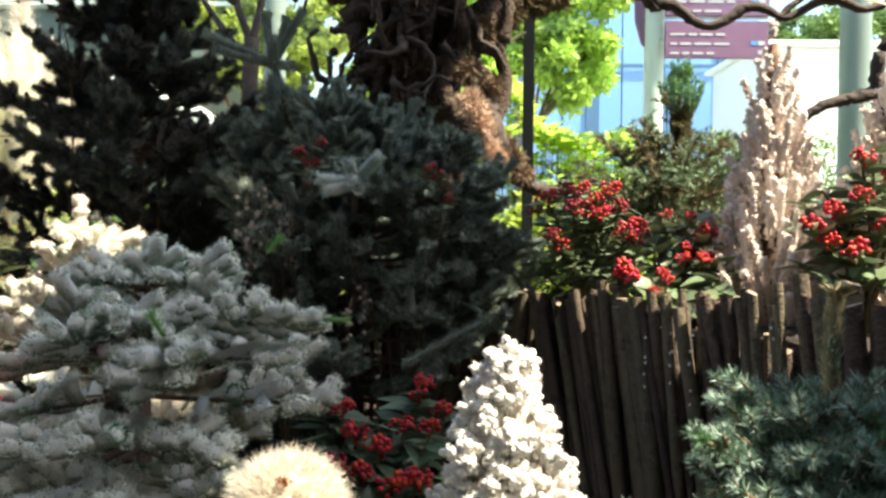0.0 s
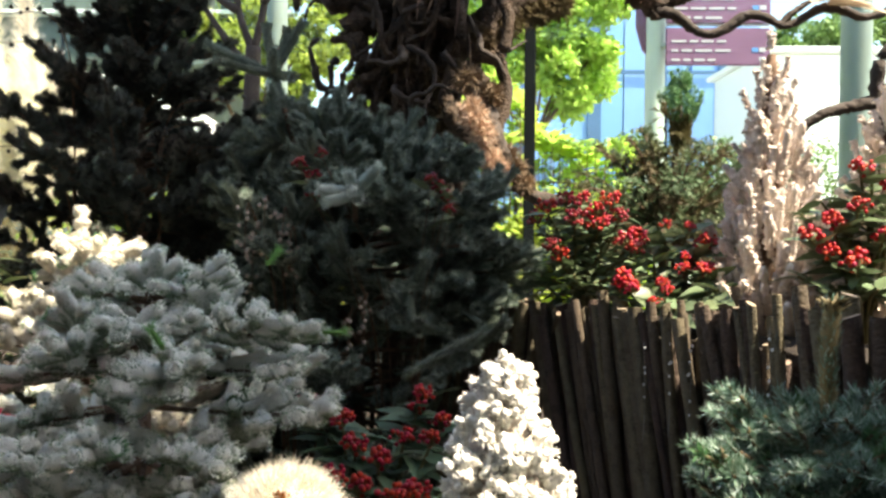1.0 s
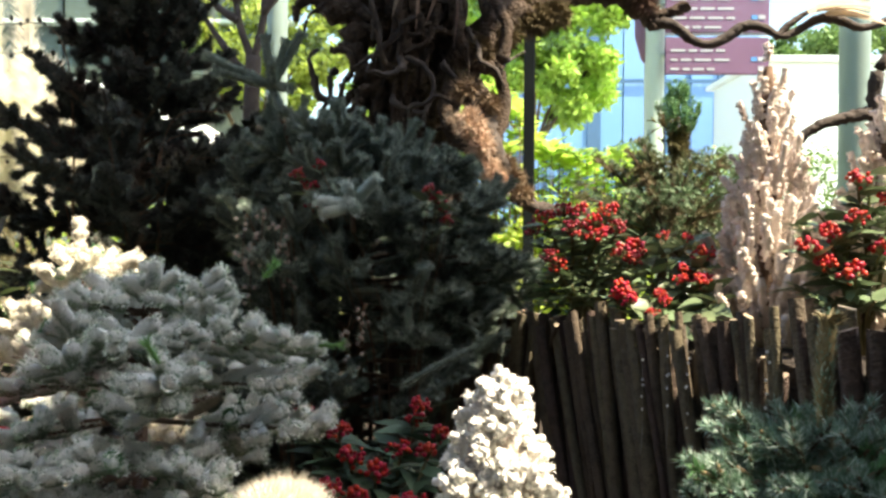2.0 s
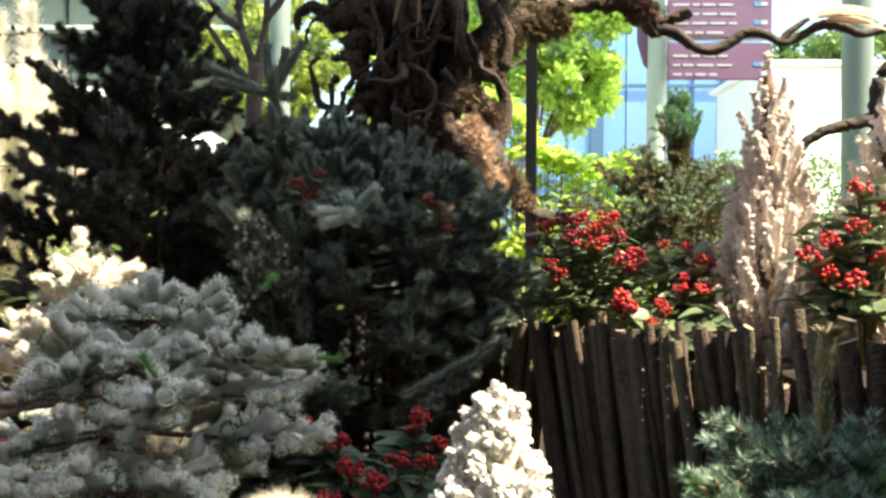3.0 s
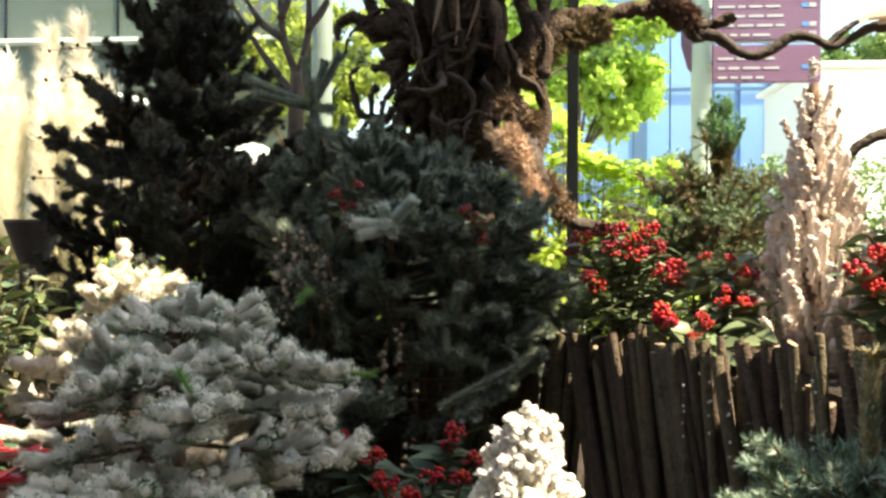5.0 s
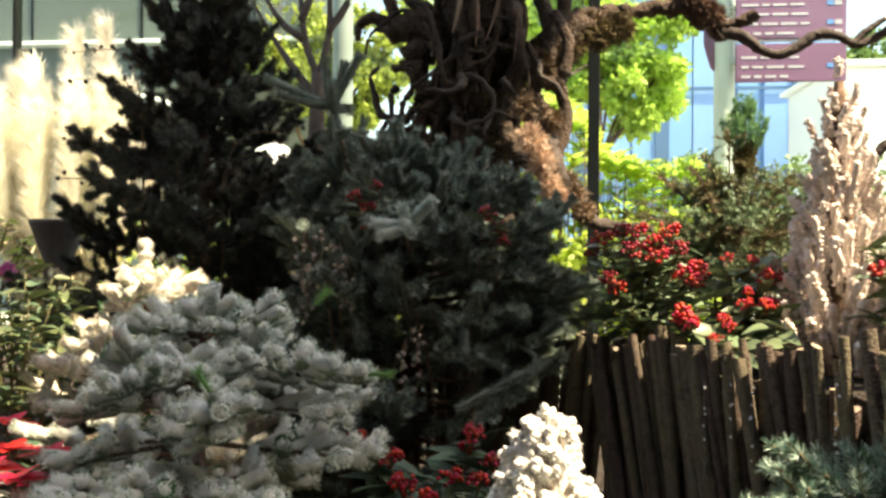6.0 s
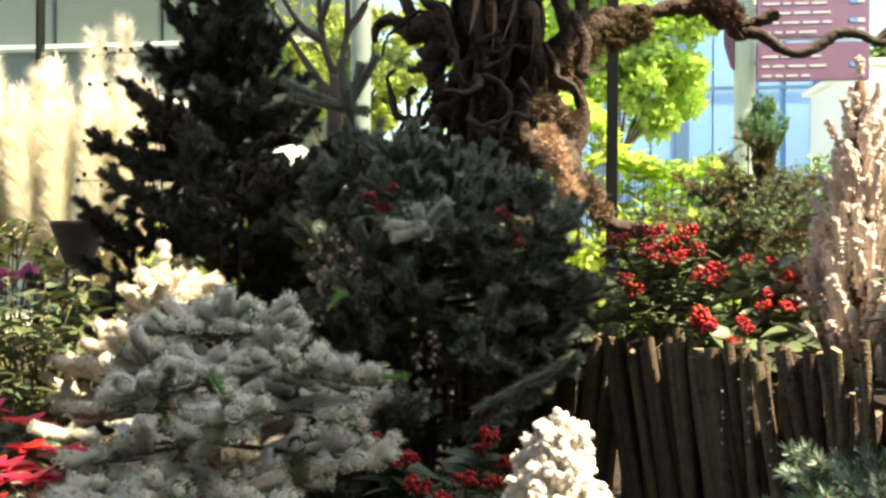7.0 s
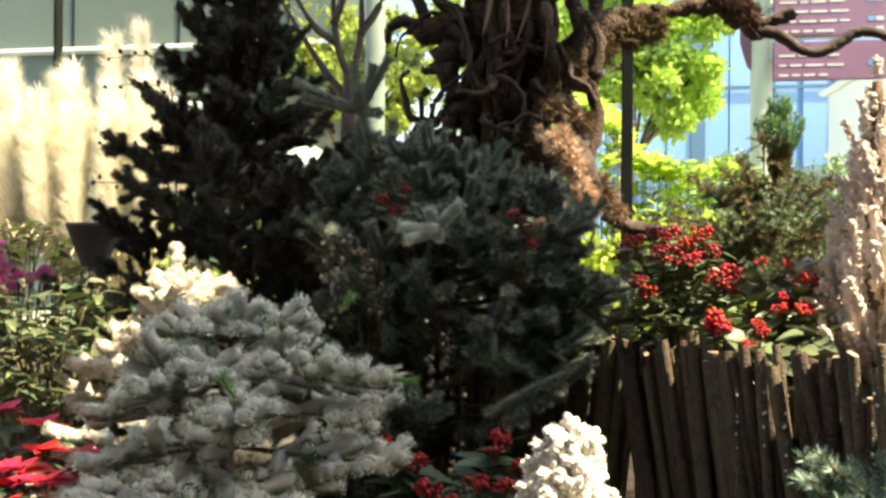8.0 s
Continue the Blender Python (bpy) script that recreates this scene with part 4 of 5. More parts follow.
    curl = smooth_path(rel([(1.03, 4.2, 2.45), (1.14, 4.2, 2.43), (1.22, 4.2, 2.37), (1.31, 4.2, 2.33), (1.40, 4.2, 2.36), (1.50, 4.2, 2.425), (1.59, 4.2, 2.42), (1.69, 4.2, 2.375), (1.78, 4.2, 2.41), (1.87, 4.2, 2.46), (1.97, 4.2, 2.46), (2.08, 4.2, 2.42), (2.18, 4.2, 2.44), (2.32, 4.2, 2.50), (2.6, 4.2, 2.48)]), 6)
    m = Mass()
    tube(m, curl, [0.034, 0.022, 0.027, 0.018, 0.025, 0.02, 0.016], 10, 0, 0.10, rng)
    part("branch", m, M_ROOT_DARK, t, "curling dark branch")
    limb("branch", [(1.66, 4.2, 2.37), (1.76, 4.2, 2.46), (1.86, 4.19, 2.52)], [0.02, 0.016, 0.008], M_ROOT_DARK)
    # shorter limbs and hooks on the other side
    limb("branch", [(-0.20, 3.98, 2.44), (-0.36, 3.95, 2.44), (-0.52, 3.93, 2.42), (-0.60, 3.92, 2.44)], [0.11, 0.09, 0.06, 0.03], rough=0.16)
    limb("branch", [(-0.30, 3.95, 2.40), (-0.42, 3.94, 2.30), (-0.46, 3.92, 2.20)], [0.10, 0.075, 0.02], rough=0.16)
    limb("branch", [(-0.54, 3.93, 2.43), (-0.63, 3.92, 2.47), (-0.70, 3.92, 2.43), (-0.71, 3.92, 2.36)], [0.035, 0.026, 0.014])
    limb("branch", [(-0.52, 3.93, 2.45), (-0.56, 3.92, 2.56), (-0.64, 3.92, 2.66), (-0.68, 3.92, 2.80)], [0.035, 0.024, 0.02])
    limb("branch", [(-0.34, 3.95, 2.48), (-0.46, 3.93, 2.56), (-0.50, 3.93, 2.68), (-0.46, 3.93, 2.82)], [0.035, 0.026, 0.02])
    # long dry leaves hanging down the trunk
    leaf = leaf_mesh("hanging_leaf", 0.24, 0.04, M_MOSS, 0.5, 0.05)
    for x, z in ((-0.13, 2.5), (-0.03, 2.52), (-0.20, 2.56), (0.05, 2.42)):
        o = obj("hanging_leaf", leaf, t)
        o.matrix_basis = aim(np.array((x, 3.74, z)) - base, (rng.normal(0, 0.15), -0.1, -1), rng.normal(0, 0.6))
    dry = leaf_mesh("dry_leaf", 0.30, 0.15, M_DRY, 0.35, 0.2)
    for x, z, d in ((1.80, 2.47, (1, -0.2, 0.2)), (1.88, 2.46, (1, -0.3, -0.05)), (1.84, 2.49, (0.8, -0.5, 0.05))):
        o = obj("dry_leaf", dry, t)
        o.matrix_basis = aim(np.array((x, 4.14, z)) - base, d, 0.5)

    def moss(name, centres, count, mat, size=0.035):
        m = Mass()
        c = np.array(centres, float)
        pick = rng.integers(0, len(c), count)
        d = unit(rng.normal(0, 1, (count, 3)))
        p = c[pick, :3] - base + d * (c[pick, 3] * rng.uniform(0.5, 1.0, count))[:, None]
        o = unit(d * 0.7 + rng.normal(0, 0.6, (count, 3)))
        s = unit(np.cross(o, rng.normal(0, 1, (count, 3)))) * 0.0035
        L = (size * rng.uniform(0.5, 1.4, count))[:, None]
        v = np.stack([p - s, p + s, p + o * L], 1).reshape(-1, 3)
        m.add(v, np.arange(3 * count).reshape(-1, 3))
        part(name, m, mat, t)

    moss("moss", [(0.11, 3.56, 1.85, 0.045), (0.13, 3.55, 1.80, 0.06), (0.16, 3.55, 1.73, 0.055), (0.19, 3.55, 1.64, 0.04), (0.22, 3.55, 1.585, 0.05), (0.235, 3.55, 1.56, 0.035)], 5500, M_COIR)
    moss("moss", [(0.27, 3.60, 1.66, 0.035), (0.30, 3.58, 1.60, 0.04), (0.34, 3.57, 1.53, 0.035), (0.10, 3.6, 1.98, 0.06), (0.2, 3.6, 1.92, 0.05)], 3500, M_MOSS)
    arm_c = [(*(q + base - [0, 0.02, rng.uniform(-0.02, 0.09)]), rng.uniform(0.05, 0.085)) for q in arm[8:30:2]]
    moss("moss", arm_c, 11000, M_MOSS_DARK, 0.045)
    moss("moss", [(0.86, 4.14, 2.60, 0.05), (0.93, 4.14, 2.58, 0.06), (1.0, 4.15, 2.52, 0.05)], 2600, M_MOSS, 0.035)
    moss("moss", [(-0.05, 3.85, 2.02, 0.07), (0.06, 3.8, 2.05, 0.06), (0.16, 3.8, 2.2, 0.06), (0.0, 3.8, 1.86, 0.07), (-0.2, 3.82, 2.1, 0.05)], 5000, M_MOSS_DARK)


root_tree()


def side_branch():
    rng = np.random.default_rng(66)
    b = thing("driftwood_branch", (1.70, 3.3, 0.5), "dark crooked driftwood branch standing in the planting", "branch")
    base = np.array((1.70, 3.3, 0.5))
    for pts, r in (([(1.70, 3.3, 0.5), (1.74, 3.3, 1.2), (1.70, 3.3, 1.75), (1.68, 3.3, 1.86), (1.69, 3.3, 2.0), (1.76, 3.3, 2.1)], [0.04, 0.035, 0.03, 0.026, 0.016]),
                   ([(1.70, 3.3, 1.85), (1.60, 3.3, 1.83), (1.54, 3.3, 1.815), (1.46, 3.3, 1.79), (1.40, 3.3, 1.74), (1.37, 3.3, 1.66)], [0.03, 0.022, 0.02, 0.013])):
        m = Mass()
        tube(m, smooth_path(np.array(pts) - base, 7), r, 10, 0, 0.14, rng)
        part("limb", m, M_ROOT_DARK, b)


side_branch()

# ---- conifers of the bed ----
FLOCK_K = dict(finger=True, core=0.0132, count=300, needle=0.0066, width=0.0028, shoot=0.078, gap=0.066, second=0.35, bare=0.46, sag=0.10, rise=0.14, shoot_up=0.22, scatter=0.28, jitter=18, rough=0.14, sides=9, upper=0.1, angle=46, twist=0.38, risers=0.4)
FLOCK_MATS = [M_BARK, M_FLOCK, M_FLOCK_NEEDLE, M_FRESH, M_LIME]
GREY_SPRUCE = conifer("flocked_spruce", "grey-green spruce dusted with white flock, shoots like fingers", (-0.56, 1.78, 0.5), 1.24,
        [0.44, 0.48, 0.48, 0.46, 0.42, 0.35, 0.25, 0.14, 0.06], 34, FLOCK_K, FLOCK_MATS, 101,
        tips=[(-0.17, 1.50, 1.16, 5), (-0.22, 1.46, 1.10, 5), (-0.33, 1.34, 1.12, 4), (-0.44, 1.34, 1.08, 5), (-0.60, 1.45, 1.11, 4), (-0.42, 1.27, 1.01, 5), (-0.56, 1.38, 1.14, 4),
              (-0.37, 1.60, 1.24, 4, 0.2), (-0.64, 1.60, 1.22, 4, 0.2), (-0.20, 1.42, 1.03, 5), (-0.30, 1.28, 0.99, 5), (-0.55, 1.30, 0.99, 5), (-0.66, 1.40, 1.02, 4), (-0.46, 1.42, 1.17, 4), (-0.28, 1.44, 1.17, 4), (-0.72, 1.52, 1.08, 4), (-0.50, 1.27, 0.93, 4), (-0.36, 1.25, 0.92, 4), (-0.62, 1.32, 0.93, 4), (-0.26, 1.32, 0.93, 4), (-0.74, 1.44, 0.95, 4)],
        leader=0.07, fresh=0.06, elev=(-10, 40), lo=0.30)
_rng = np.random.default_rng(201)
for _p, _d in (((-0.165, 1.485, 1.165), (0.8, -0.2, 0.1)), ((-0.36, 1.33, 1.16), (-0.3, -0.5, 0.8)), ((-0.27, 1.55, 1.27), (0.6, -0.3, 0.5))):
    _m = Mass()
    shoot(_m, np.array(_p) - np.array((-0.56, 1.80, 0.5)), _d, 0.034, dict(FLOCK_K, core=0.0028, count=300, needle=0.015, width=0.0013, rough=0.05), _rng)
    part("fresh_tip", _m, [M_LIME, M_LIME, M_LIME], GREY_SPRUCE, "bright green fresh tip")
# the flocked spruce in sun, its warm light put into the colours
SUNLIT_K = dict(FLOCK_K, core=0.0155, shoot=0.085, gap=0.066, needle=0.007)
conifer("flocked_spruce", "spruce thickly coated in flock, top in sun, the sun's cream put into its colour", (-0.92, 2.23, 0.5), 1.29,
        [0.42, 0.46, 0.46, 0.42, 0.36, 0.29, 0.21, 0.11, 0.05], 46, SUNLIT_K, [M_BARK, M_SUNLIT_FLOCK, M_SUNLIT_NEEDLE, M_FRESH], 102,
        tips=[(-0.74, 2.16, 1.27, 3), (-0.86, 2.10, 1.28, 4)], leader=0.12, fresh=0.08, elev=(-12, 14), stout=1.25)
BLUE_K = dict(finger=True, core=0.0115, count=330, needle=0.0165, width=0.0027, shoot=0.115, gap=0.078, second=0.45, shoot_up=0.2, scatter=0.3, sag=0.06, rise=0.16, sides=5, angle=50, jitter=20, twist=0.5)
BLUE_MATS = [M_BARK, M_BLUE_CORE, M_BLUE, M_FRESH]
BLUE_SPRUCE = conifer("blue_spruce", "tall dense blue-green spruce standing in shade", (-0.28, 2.80, 0.5), 1.62,
        [0.56, 0.62, 0.62, 0.58, 0.52, 0.42, 0.28, 0.12], 110, BLUE_K, BLUE_MATS, 103,
        tips=[(-0.24, 2.20, 1.45, 4), (-0.18, 2.36, 1.49, 3), (-0.485, 2.66, 1.70, 4), (-0.46, 2.52, 1.48, 4), (-0.60, 2.6, 1.62, 4), (-0.42, 2.55, 1.68, 4), (-0.32, 2.55, 1.68, 4),
              (0.12, 2.5, 1.50, 4), (0.2, 2.5, 1.36, 4), (-0.05, 2.35, 1.42, 4), (0.24, 2.5, 1.22, 4), (0.1, 2.45, 1.55, 4), (-0.02, 2.3, 1.08, 4), (0.16, 2.55, 1.12, 4), (0.14, 2.42, 1.30, 6), (0.18, 2.46, 1.42, 6), (0.10, 2.4, 1.18, 6), (0.22, 2.52, 1.28, 6), (0.08, 2.5, 1.55, 6), (0.0, 2.4, 1.34, 6), (0.2, 2.48, 1.05, 6), (0.29, 2.5, 1.26, 4), (0.29, 2.5, 1.17, 4)],
        leader=0.10, elev=(-6, 44), trunk=0.028, bias=1.1, lo=0.05)
conifer("blue_spruce", "slim blue-green spruce with stout forked leader in shade", (-0.50, 2.78, 0.5), 1.70,
        [0.34, 0.36, 0.36, 0.34, 0.30, 0.25, 0.18, 0.10], 60, BLUE_K, BLUE_MATS, 113, leader=0.10, elev=(0, 55), trunk=0.022, lo=0.2)
_rng = np.random.default_rng(203)
_m = Mass()
_o = np.array((-0.28, 2.80, 0.5))
_f = np.array((-0.505, 2.60, 1.80)) - _o
tube(_m, smooth_path([(0, 0, 0.85), (-0.14, -0.12, 1.0), _f], 5), [0.010, 0.008], 7, 0, 0.06, _rng)
needles(_m, smooth_path([(-0.14, -0.12, 1.0), _f], 5), 0.006, 240, 0.017, 0.0026, _rng, 2)
for _d, _l in (((-0.25, -0.1, 1.0), 0.15), ((0.50, -0.1, 0.9), 0.18), ((0.32, 0.1, 1.0), 0.15), ((-1.0, -0.1, 0.42), 0.21), ((-0.9, -0.3, 0.15), 0.17), ((0.2, -0.9, 0.5), 0.12), ((0.6, -0.7, -0.2), 0.12), ((0.25, -0.5, -0.7), 0.13)):
    shoot(_m, _f, _d, _l, dict(BLUE_K, lift=0.0, core=0.0125, count=380, needle=0.013), _rng)
part("leader", _m, BLUE_MATS, BLUE_SPRUCE)
_m = Mass()
_f = np.array((-0.205, 2.16, 1.42)) - _o
tube(_m, smooth_path([(0.0, 0.0, 0.80), (0.03, -0.25, 0.86), _f], 5), [0.009, 0.007], 7, 0, 0.06, _rng)
for _d, _l in (((0.75, -0.3, 0.65), 0.11), ((-0.15, -0.5, 0.8), 0.07), ((0.1, -0.9, 0.1), 0.06), ((-0.9, -0.3, 0.05), 0.11), ((-0.7, -0.5, -0.3), 0.10), ((0.35, -0.8, -0.35), 0.06)):
    shoot(_m, _f, _d, _l * 0.85, dict(BLUE_K, lift=0.2, core=0.0150, count=380, needle=0.010), _rng)
part("bough", _m, [M_BARK, M_BLUE_PALE, M_BLUE_PALE], BLUE_SPRUCE, "bough with pale flocked shoots")
_m = Mass()
_p = smooth_path([np.array(q) - _o for q in ((0.0, 2.7, 1.10), (0.12, 2.25, 1.085), (0.03, 2.2, 1.03), (-0.08, 2.2, 0.965))], 6)
tube(_m, _p, [0.005, 0.007, 0.009, 0.006], 8, 1, 0.12, _rng)
needles(_m, _p, 0.007, 1500, 0.014, 0.0022, _rng, 2, 55, lo=0.3)
part("bough", _m, [M_BARK, M_BLUE_CORE, M_BLUE], BLUE_SPRUCE)
DARK_K = dict(bare=0.25, core=0.0085, count=300, needle=0.0180, width=0.0034, shoot=0.082, gap=0.052, second=0.7, shoot_up=0.0, scatter=0.5, sag=0.12, rise=0.20, sides=5, rings=4, angle=60, jitter=17, twist=0.8, risers=0.6)
DARK_MATS = [M_BARK, M_DARK_CORE, M_DARK, M_DARK]
conifer("dark_spruce", "tall dark green and brown spruce against the light", (-1.12, 3.08, 0.5), 2.72,
        [0.66, 0.68, 0.64, 0.56, 0.45, 0.34, 0.26, 0.17, 0.07], 150, DARK_K, DARK_MATS, 104,
        tips=[(-1.50, 3.0, 1.50, 4), (-1.45, 3.0, 1.66, 4), (-1.33, 2.98, 2.02, 3), (-1.04, 2.80, 1.92, 4), (-0.78, 3.0, 1.62, 4), (-0.72, 3.0, 1.46, 4), (-1.55, 3.05, 1.40, 4), (-0.85, 3.0, 1.85, 4)],
        leader=0.18, elev=(-2, 36), trunk=0.03, bias=1.12)
conifer("dark_spruce", "low dark spruce filling the gap behind the others", (-0.76, 3.20, 0.5), 1.54,
        [0.42, 0.44, 0.44, 0.40, 0.32, 0.18], 64, DARK_K, DARK_MATS, 114, leader=0.06, elev=(-8, 30), trunk=0.02)
FIR_K = dict(bare=0.2, core=0.0040, count=210, needle=0.0150, width=0.0026, shoot=0.058, gap=0.030, sag=0.0, rise=0.10, sides=5, rings=4, angle=56, upper=0.2, shoot_up=0.1, scatter=0.2, second=0.3, risers=0.2)
FIR = conifer("fir", "fresh blue-green fir with brown twigs and stout leader", (0.515, 1.24, 0.5), 1.08,
        [0.24, 0.25, 0.26, 0.25, 0.22, 0.16, 0.07], 46, FIR_K, [M_BARK, M_FIR_CORE, M_FIR, M_FRESH], 105,
        tips=[(0.385, 1.285, 1.115, 3), (0.455, 1.20, 1.10, 3), (0.335, 1.16, 1.045, 4), (0.42, 1.10, 1.06, 4, 0.3), (0.41, 1.0, 1.02, 4), (0.50, 1.05, 1.06, 3, 0.3), (0.60, 1.15, 1.08, 3), (0.36, 1.08, 1.00, 4), (0.54, 0.98, 1.02, 4), (0.62, 1.06, 1.07, 5)],
        leader=0.04, fresh=0.08, elev=(-2, 36), lo=0.35)
_rng = np.random.default_rng(206)
_m = Mass()
_p = smooth_path([(0.0, -0.02, 0.56), (-0.004, -0.025, 0.66), (-0.002, -0.03, 0.745)], 6)
tube(_m, _p, [0.010, 0.0105, 0.010, 0.011], 10, 0, 0.14, _rng)
needles(_m, _p, 0.010, 700, 0.011, 0.0030, _rng, 1, 28)
needles(_m, _p, 0.011, 260, 0.010, 0.0036, _rng, 0, 40)
needles(_m, _p[-2:], 0.011, 60, 0.015, 0.006, _rng, 0, 60)
part("leader", _m, [M_FIR_CORE, M_FIR], FIR, "stout brown-green leader with a ragged bud")
WHITE_K = dict(core=0.0098, count=110, needle=0.0058, width=0.003, shoot=0.036, rough=0.2, sides=7, rings=5, lift=0.1, angle=60, buds=3, bud=0.0046)
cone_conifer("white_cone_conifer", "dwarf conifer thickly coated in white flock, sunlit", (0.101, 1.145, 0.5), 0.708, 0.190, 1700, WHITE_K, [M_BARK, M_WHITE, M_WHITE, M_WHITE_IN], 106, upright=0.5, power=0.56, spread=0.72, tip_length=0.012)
PINK_K = dict(knobs=True, buds=16, bud=0.0042, core=0.0092, count=120, needle=0.0055, width=0.0034, shoot=0.105, rough=0.10, sides=8, rings=7, lift=0.3, angle=55)
cone_conifer("pink_cone_conifer", "dwarf conifer coated in dusty pink flock", (0.79, 2.10, 1.10), 0.70, 0.160, 290, PINK_K, [M_BARK, M_PINK, M_PINK, M_PINK_IN], 107, upright=1.9, power=0.95, core_size=0.34)
cone_conifer("pink_cone_conifer", "small conifer coated in dusty pink flock beside red berries", (1.035, 2.02, 1.10), 0.62, 0.155, 290, PINK_K, [M_BARK, M_PINK, M_PINK, M_PINK_IN], 108, upright=1.9, power=0.95, core_size=0.34)


def juniper():
    """A spreading dwarf conifer with drooping sprays and one tufted leader."""
    base = np.array((0.68, 2.66, 1.08))
    t = thing("juniper", base, "green and bronze dwarf juniper with a tufted leader", "conifer")
    rng = np.random.default_rng(71)
    m = Mass()
    tube(m, smooth_path([(0, 0, 0), (0.02, 0, 0.25), (0.045, 0, 0.5), (0.05, -0.03, 0.70)], 5), [0.018, 0.012, 0.006], 8, 0, 0.08, rng)
    part("trunk", m, M_BARK, t)
    for i in range(110):
        az, u = i * 2.4, rng.uniform(0.02, 1)
        e = radians(72 - 78 * u + rng.normal(0, 8))
        ln = 0.35 * rng.uniform(0.75, 1.1) * (1.0 + 0.25 * u)
        d = np.array([math.cos(az) * math.cos(e), math.sin(az) * math.cos(e), math.sin(e) * 1.25])
        m = Mass()
        s = np.linspace(0, 1, 7)[:, None]
        path = np.array([0.02, 0, 0.22 + 0.05 * (1 - u)]) + d * ln * s - np.array([0, 0, 0.10]) * s ** 3
        tube(m, path, [0.005, 0.003, 0.0015], 5, 0)
        for k in range(34):
            x = rng.uniform(0.2, 1)
            q = path[int(x * 6)]
            o = unit(d + rng.normal(0, 0.55, 3) - [0, 0, 0.25])
            sp = q + o * np.linspace(0, rng.uniform(0.03, 0.065), 4)[:, None] - np.array([0, 0, 1]) * (np.linspace(0, 0.12, 4) ** 2)[:, None]
            needles(m, sp, 0.002, 26, 0.013, 0.0042, rng, 1, 42)
        part("spray", m, [M_BARK, M_BRONZE if i % 4 == 0 else M_JUNIPER], t)
    m = Mass()
    for i in range(190):
        a = rng.uniform(0, 6.28)
        z = rng.uniform(0.52, 0.735)
        w = np.interp(z, [0.52, 0.59, 0.62, 0.67, 0.685, 0.74], [0.035, 0.035, 0.10, 0.105, 0.045, 0.03]) * rng.uniform(0.5, 1.0)
        p = np.array([0.05 + w * 0.5 * math.cos(a), -0.03 + w * 0.5 * math.sin(a), z - 0.03])
        sp = p + unit([math.cos(a) * 0.35, math.sin(a) * 0.35, 1.0]) * np.linspace(0, 0.045, 4)[:, None]
        needles(m, sp, 0.003, 60, 0.012, 0.004, rng, 0 if z > 0.6 else 1, 45)
    part("tufted_leader", m, [M_TUFT, M_BRONZE], t)


juniper()

def cone_twig():
    """Thin bare twigs set with small dark cones."""
    rng = np.random.default_rng(75)
    base = np.array((-1.55, 2.95, 0.5))
    t = thing("cone_twig", base, "thin bare twigs with small dark round cones", "twig")
    bm = bmesh.new()
    bmesh.ops.create_icosphere(bm, subdivisions=2, radius=0.0075, matrix=Matrix.Diagonal((1, 1, 1.3, 1)))
    for v in bm.verts:
        v.co *= 1 + 0.18 * math.sin(v.co.z * 900) * math.cos(v.co.x * 700)
    me = bpy.data.meshes.new("cone")
    bm.to_mesh(me)
    bm.free()
    me.materials.append(M_DARK_CORE)
    for end in ((-1.56, 2.95, 2.08), (-1.55, 2.95, 1.98), (-1.60, 2.95, 1.76), (-1.62, 2.95, 1.62), (-0.75, 2.95, 1.70), (-0.70, 2.95, 1.62), (-0.72, 2.95, 1.78)):
        e = np.array(end) - base
        side = -1 if e[0] < 0.4 else 1
        p = smooth_path([(0.2 if side < 0 else 0.55, 0.05, 0), (0.25 if side < 0 else 0.55, 0.03, e[2] * 0.7), e - [side * 0.22, 0, 0.04], e], 6)
        m = Mass()
        tube(m, p, [0.005, 0.003, 0.0015], 5, 0, 0.05, rng)
        part("twig", m, M_BARK, t)
        for k in range(7):
            obj("cone", me, t, Matrix.Translation(p[-1 - k] + rng.normal(0, 0.012, 3)) @ Matrix.Rotation(rng.uniform(0, 3), 4, "X") @ Matrix.Scale(rng.uniform(0.7, 1.1), 4))


cone_twig()

# ---- berry bushes, flowers ----
SKIMMIA = [leaf_mesh("leaf", 0.072, 0.026, M_LEAF, 0.25, 0.12), leaf_mesh("leaf", 0.058, 0.023, M_LEAF, 0.3, 0.2), leaf_mesh("leaf", 0.082, 0.027, M_LEAF, 0.2, 0.05)]
BROAD = [leaf_mesh("leaf", 0.070, 0.034, M_LEAF, 0.25, 0.12), leaf_mesh("leaf", 0.058, 0.030, M_LEAF, 0.3, 0.2), leaf_mesh("leaf", 0.076, 0.030, M_LEAF, 0.2, 0.05)]
DULL = [leaf_mesh("leaf", 0.085, 0.030, M_LEAF_DARK, 0.25, 0.12), leaf_mesh("leaf", 0.070, 0.026, M_LEAF_DARK, 0.3, 0.2)]
RED = [berry_mesh("berry_cluster", 32, 0.0046, 0.027, M_BERRY, s) for s in (1, 2)]
DEEP = [berry_mesh("berry_cluster", 24, 0.0046, 0.026, M_BERRY_DARK, s) for s in (3, 4)]
SMALL = [leaf_mesh("leaf", 0.048, 0.019, M_LEAF, 0.3, 0.15), leaf_mesh("leaf", 0.056, 0.022, M_LEAF, 0.25, 0.1)]
